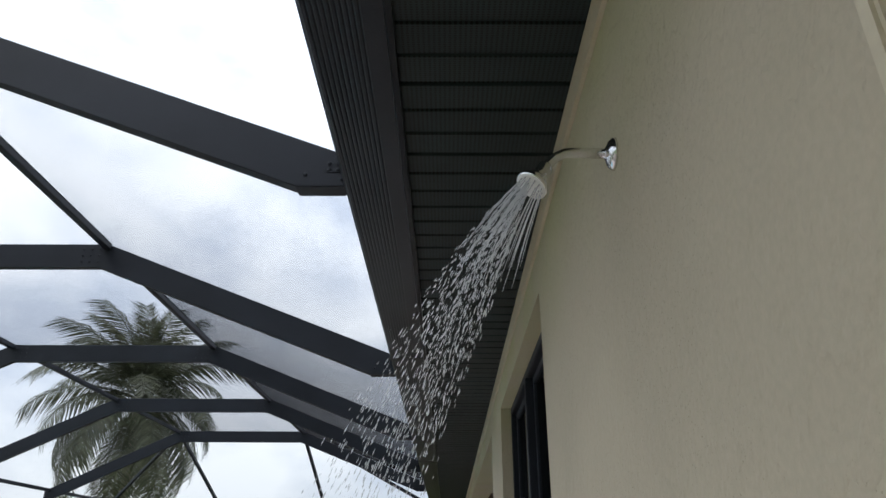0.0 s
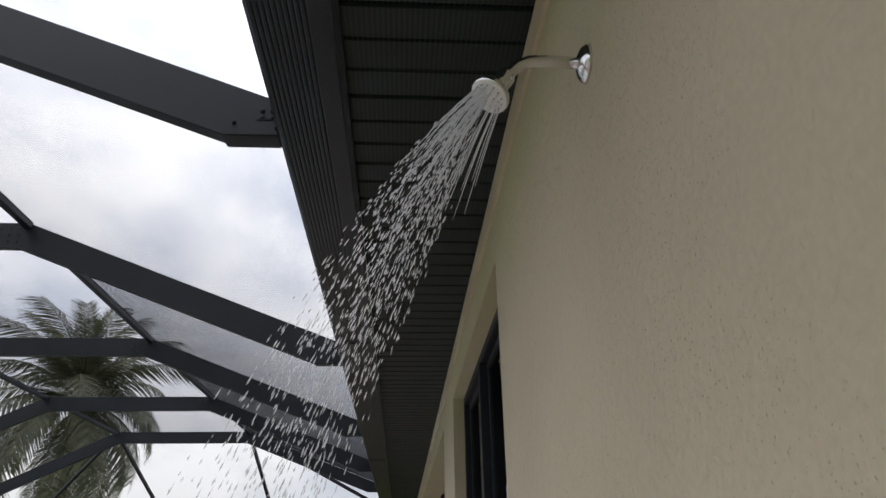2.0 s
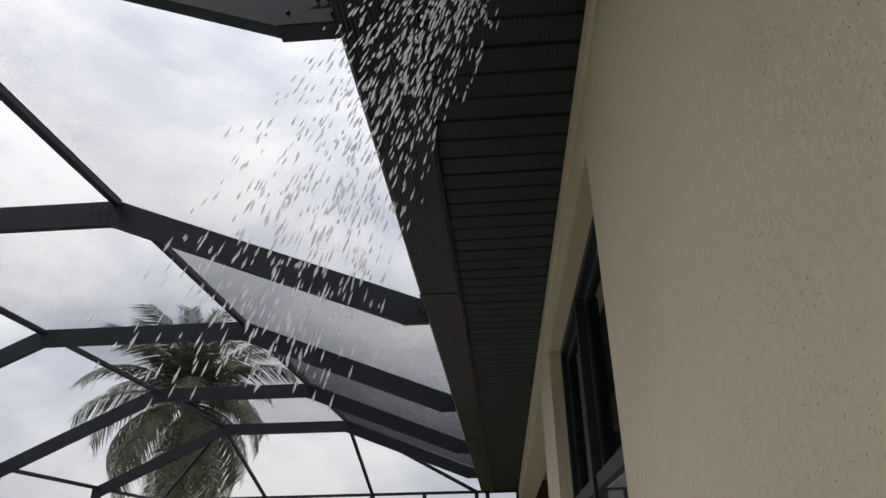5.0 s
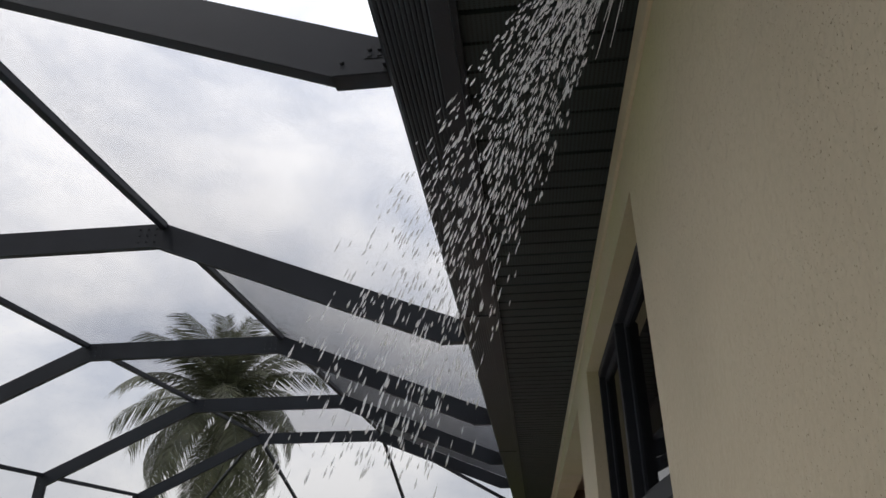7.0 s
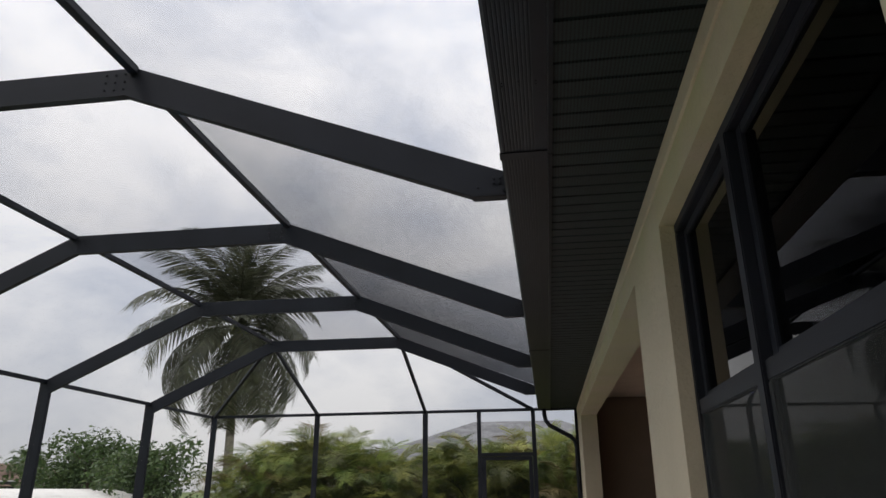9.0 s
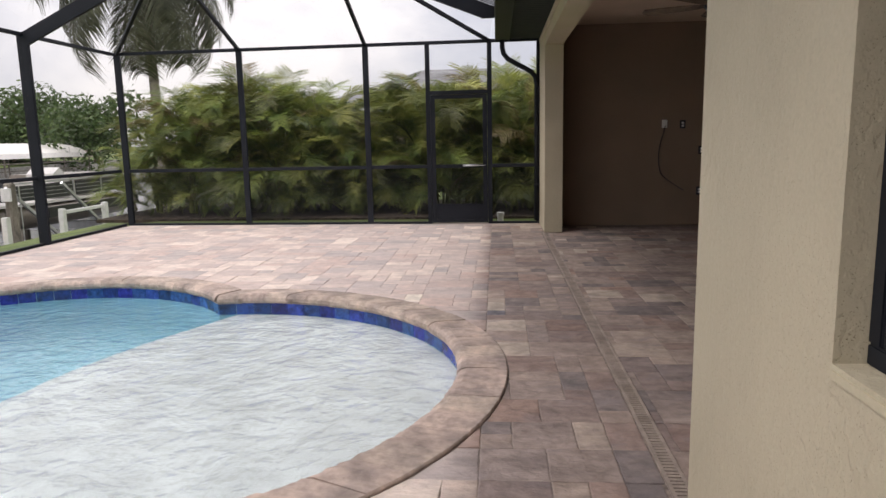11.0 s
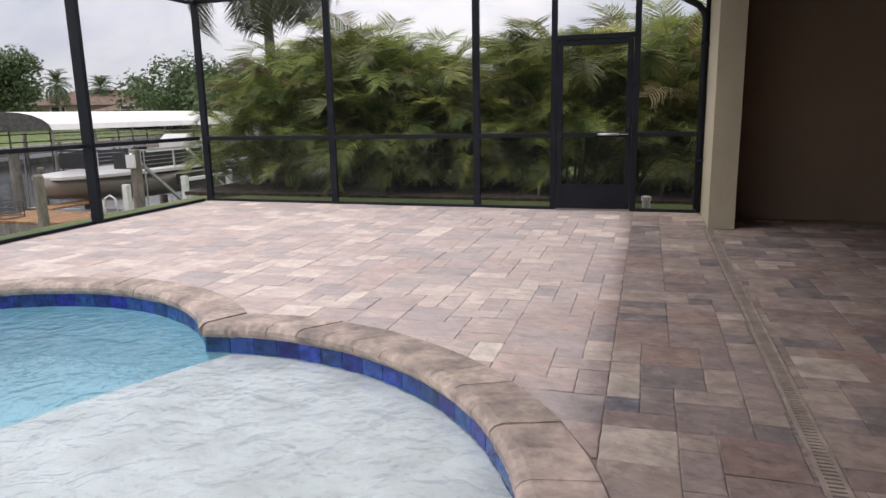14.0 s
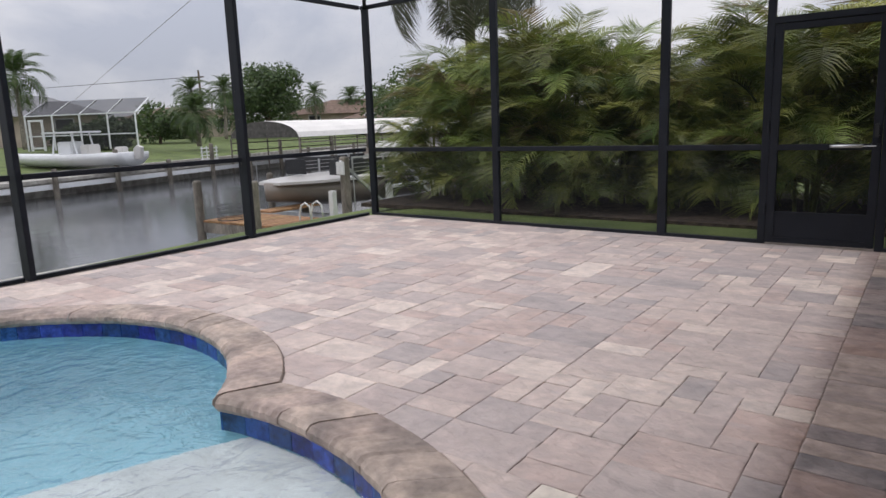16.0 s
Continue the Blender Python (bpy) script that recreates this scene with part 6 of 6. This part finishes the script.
        if len(poly) < 3:
            continue
        area = abs(sum(poly[k][0] * poly[(k + 1) % len(poly)][1] - poly[(k + 1) % len(poly)][0] * poly[k][1] for k in range(len(poly)))) / 2
        if area < 0.0012:
            continue
        mx, my = sum(p[0] for p in poly) / len(poly), sum(p[1] for p in poly) / len(poly)
        lift, tx, ty = rng.uniform(-0.0015, 0.0015), rng.uniform(-0.006, 0.006), rng.uniform(-0.006, 0.006)
        worn = []
        for k in range(len(poly)):
            p, q = poly[k], poly[(k + 1) % len(poly)]
            worn.append((p[0] + rng.uniform(-0.0015, 0.0015), p[1] + rng.uniform(-0.0015, 0.0015)))
            if math.hypot(q[0] - p[0], q[1] - p[1]) > 0.1:
                for f in (0.2, 0.4, 0.6, 0.8):
                    worn.append((p[0] + (q[0] - p[0]) * f + rng.uniform(-0.0026, 0.0016), p[1] + (q[1] - p[1]) * f + rng.uniform(-0.0026, 0.0016)))
        poly = worn
        m = len(poly)
        def ring(inset, z):
            out = []
            for px, py in poly:
                dx, dy = mx - px, my - py
                L = math.hypot(dx, dy) or 1
                out.append((px + dx / L * inset, py + dy / L * inset, z + lift + tx * (px - mx) + ty * (py - my)))
            return out
        vs = ring(0, -0.02) + ring(0, -0.0022) + ring(0.006, 0.0)
        fs = [(a * m + k, a * m + (k + 1) % m, (a + 1) * m + (k + 1) % m, (a + 1) * m + k) for a in range(2) for k in range(m)] + [tuple(2 * m + k for k in range(m))]
        if 8.3 < my < 11.1 and -1.0 < mx < 1.9 and near_count < 300:
            me = bpy.data.meshes.new("paver")
            me.from_pydata(vs, [], fs)
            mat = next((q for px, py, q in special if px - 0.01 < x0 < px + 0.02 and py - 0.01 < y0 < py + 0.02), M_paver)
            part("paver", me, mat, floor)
            near_count += 1
        else:
            base = len(verts)
            verts += vs
            faces += [tuple(base + k for k in f) for f in fs]
    me = bpy.data.meshes.new("pavers")
    me.from_pydata(verts, [], faces)
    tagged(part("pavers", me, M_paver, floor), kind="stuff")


build_deck()
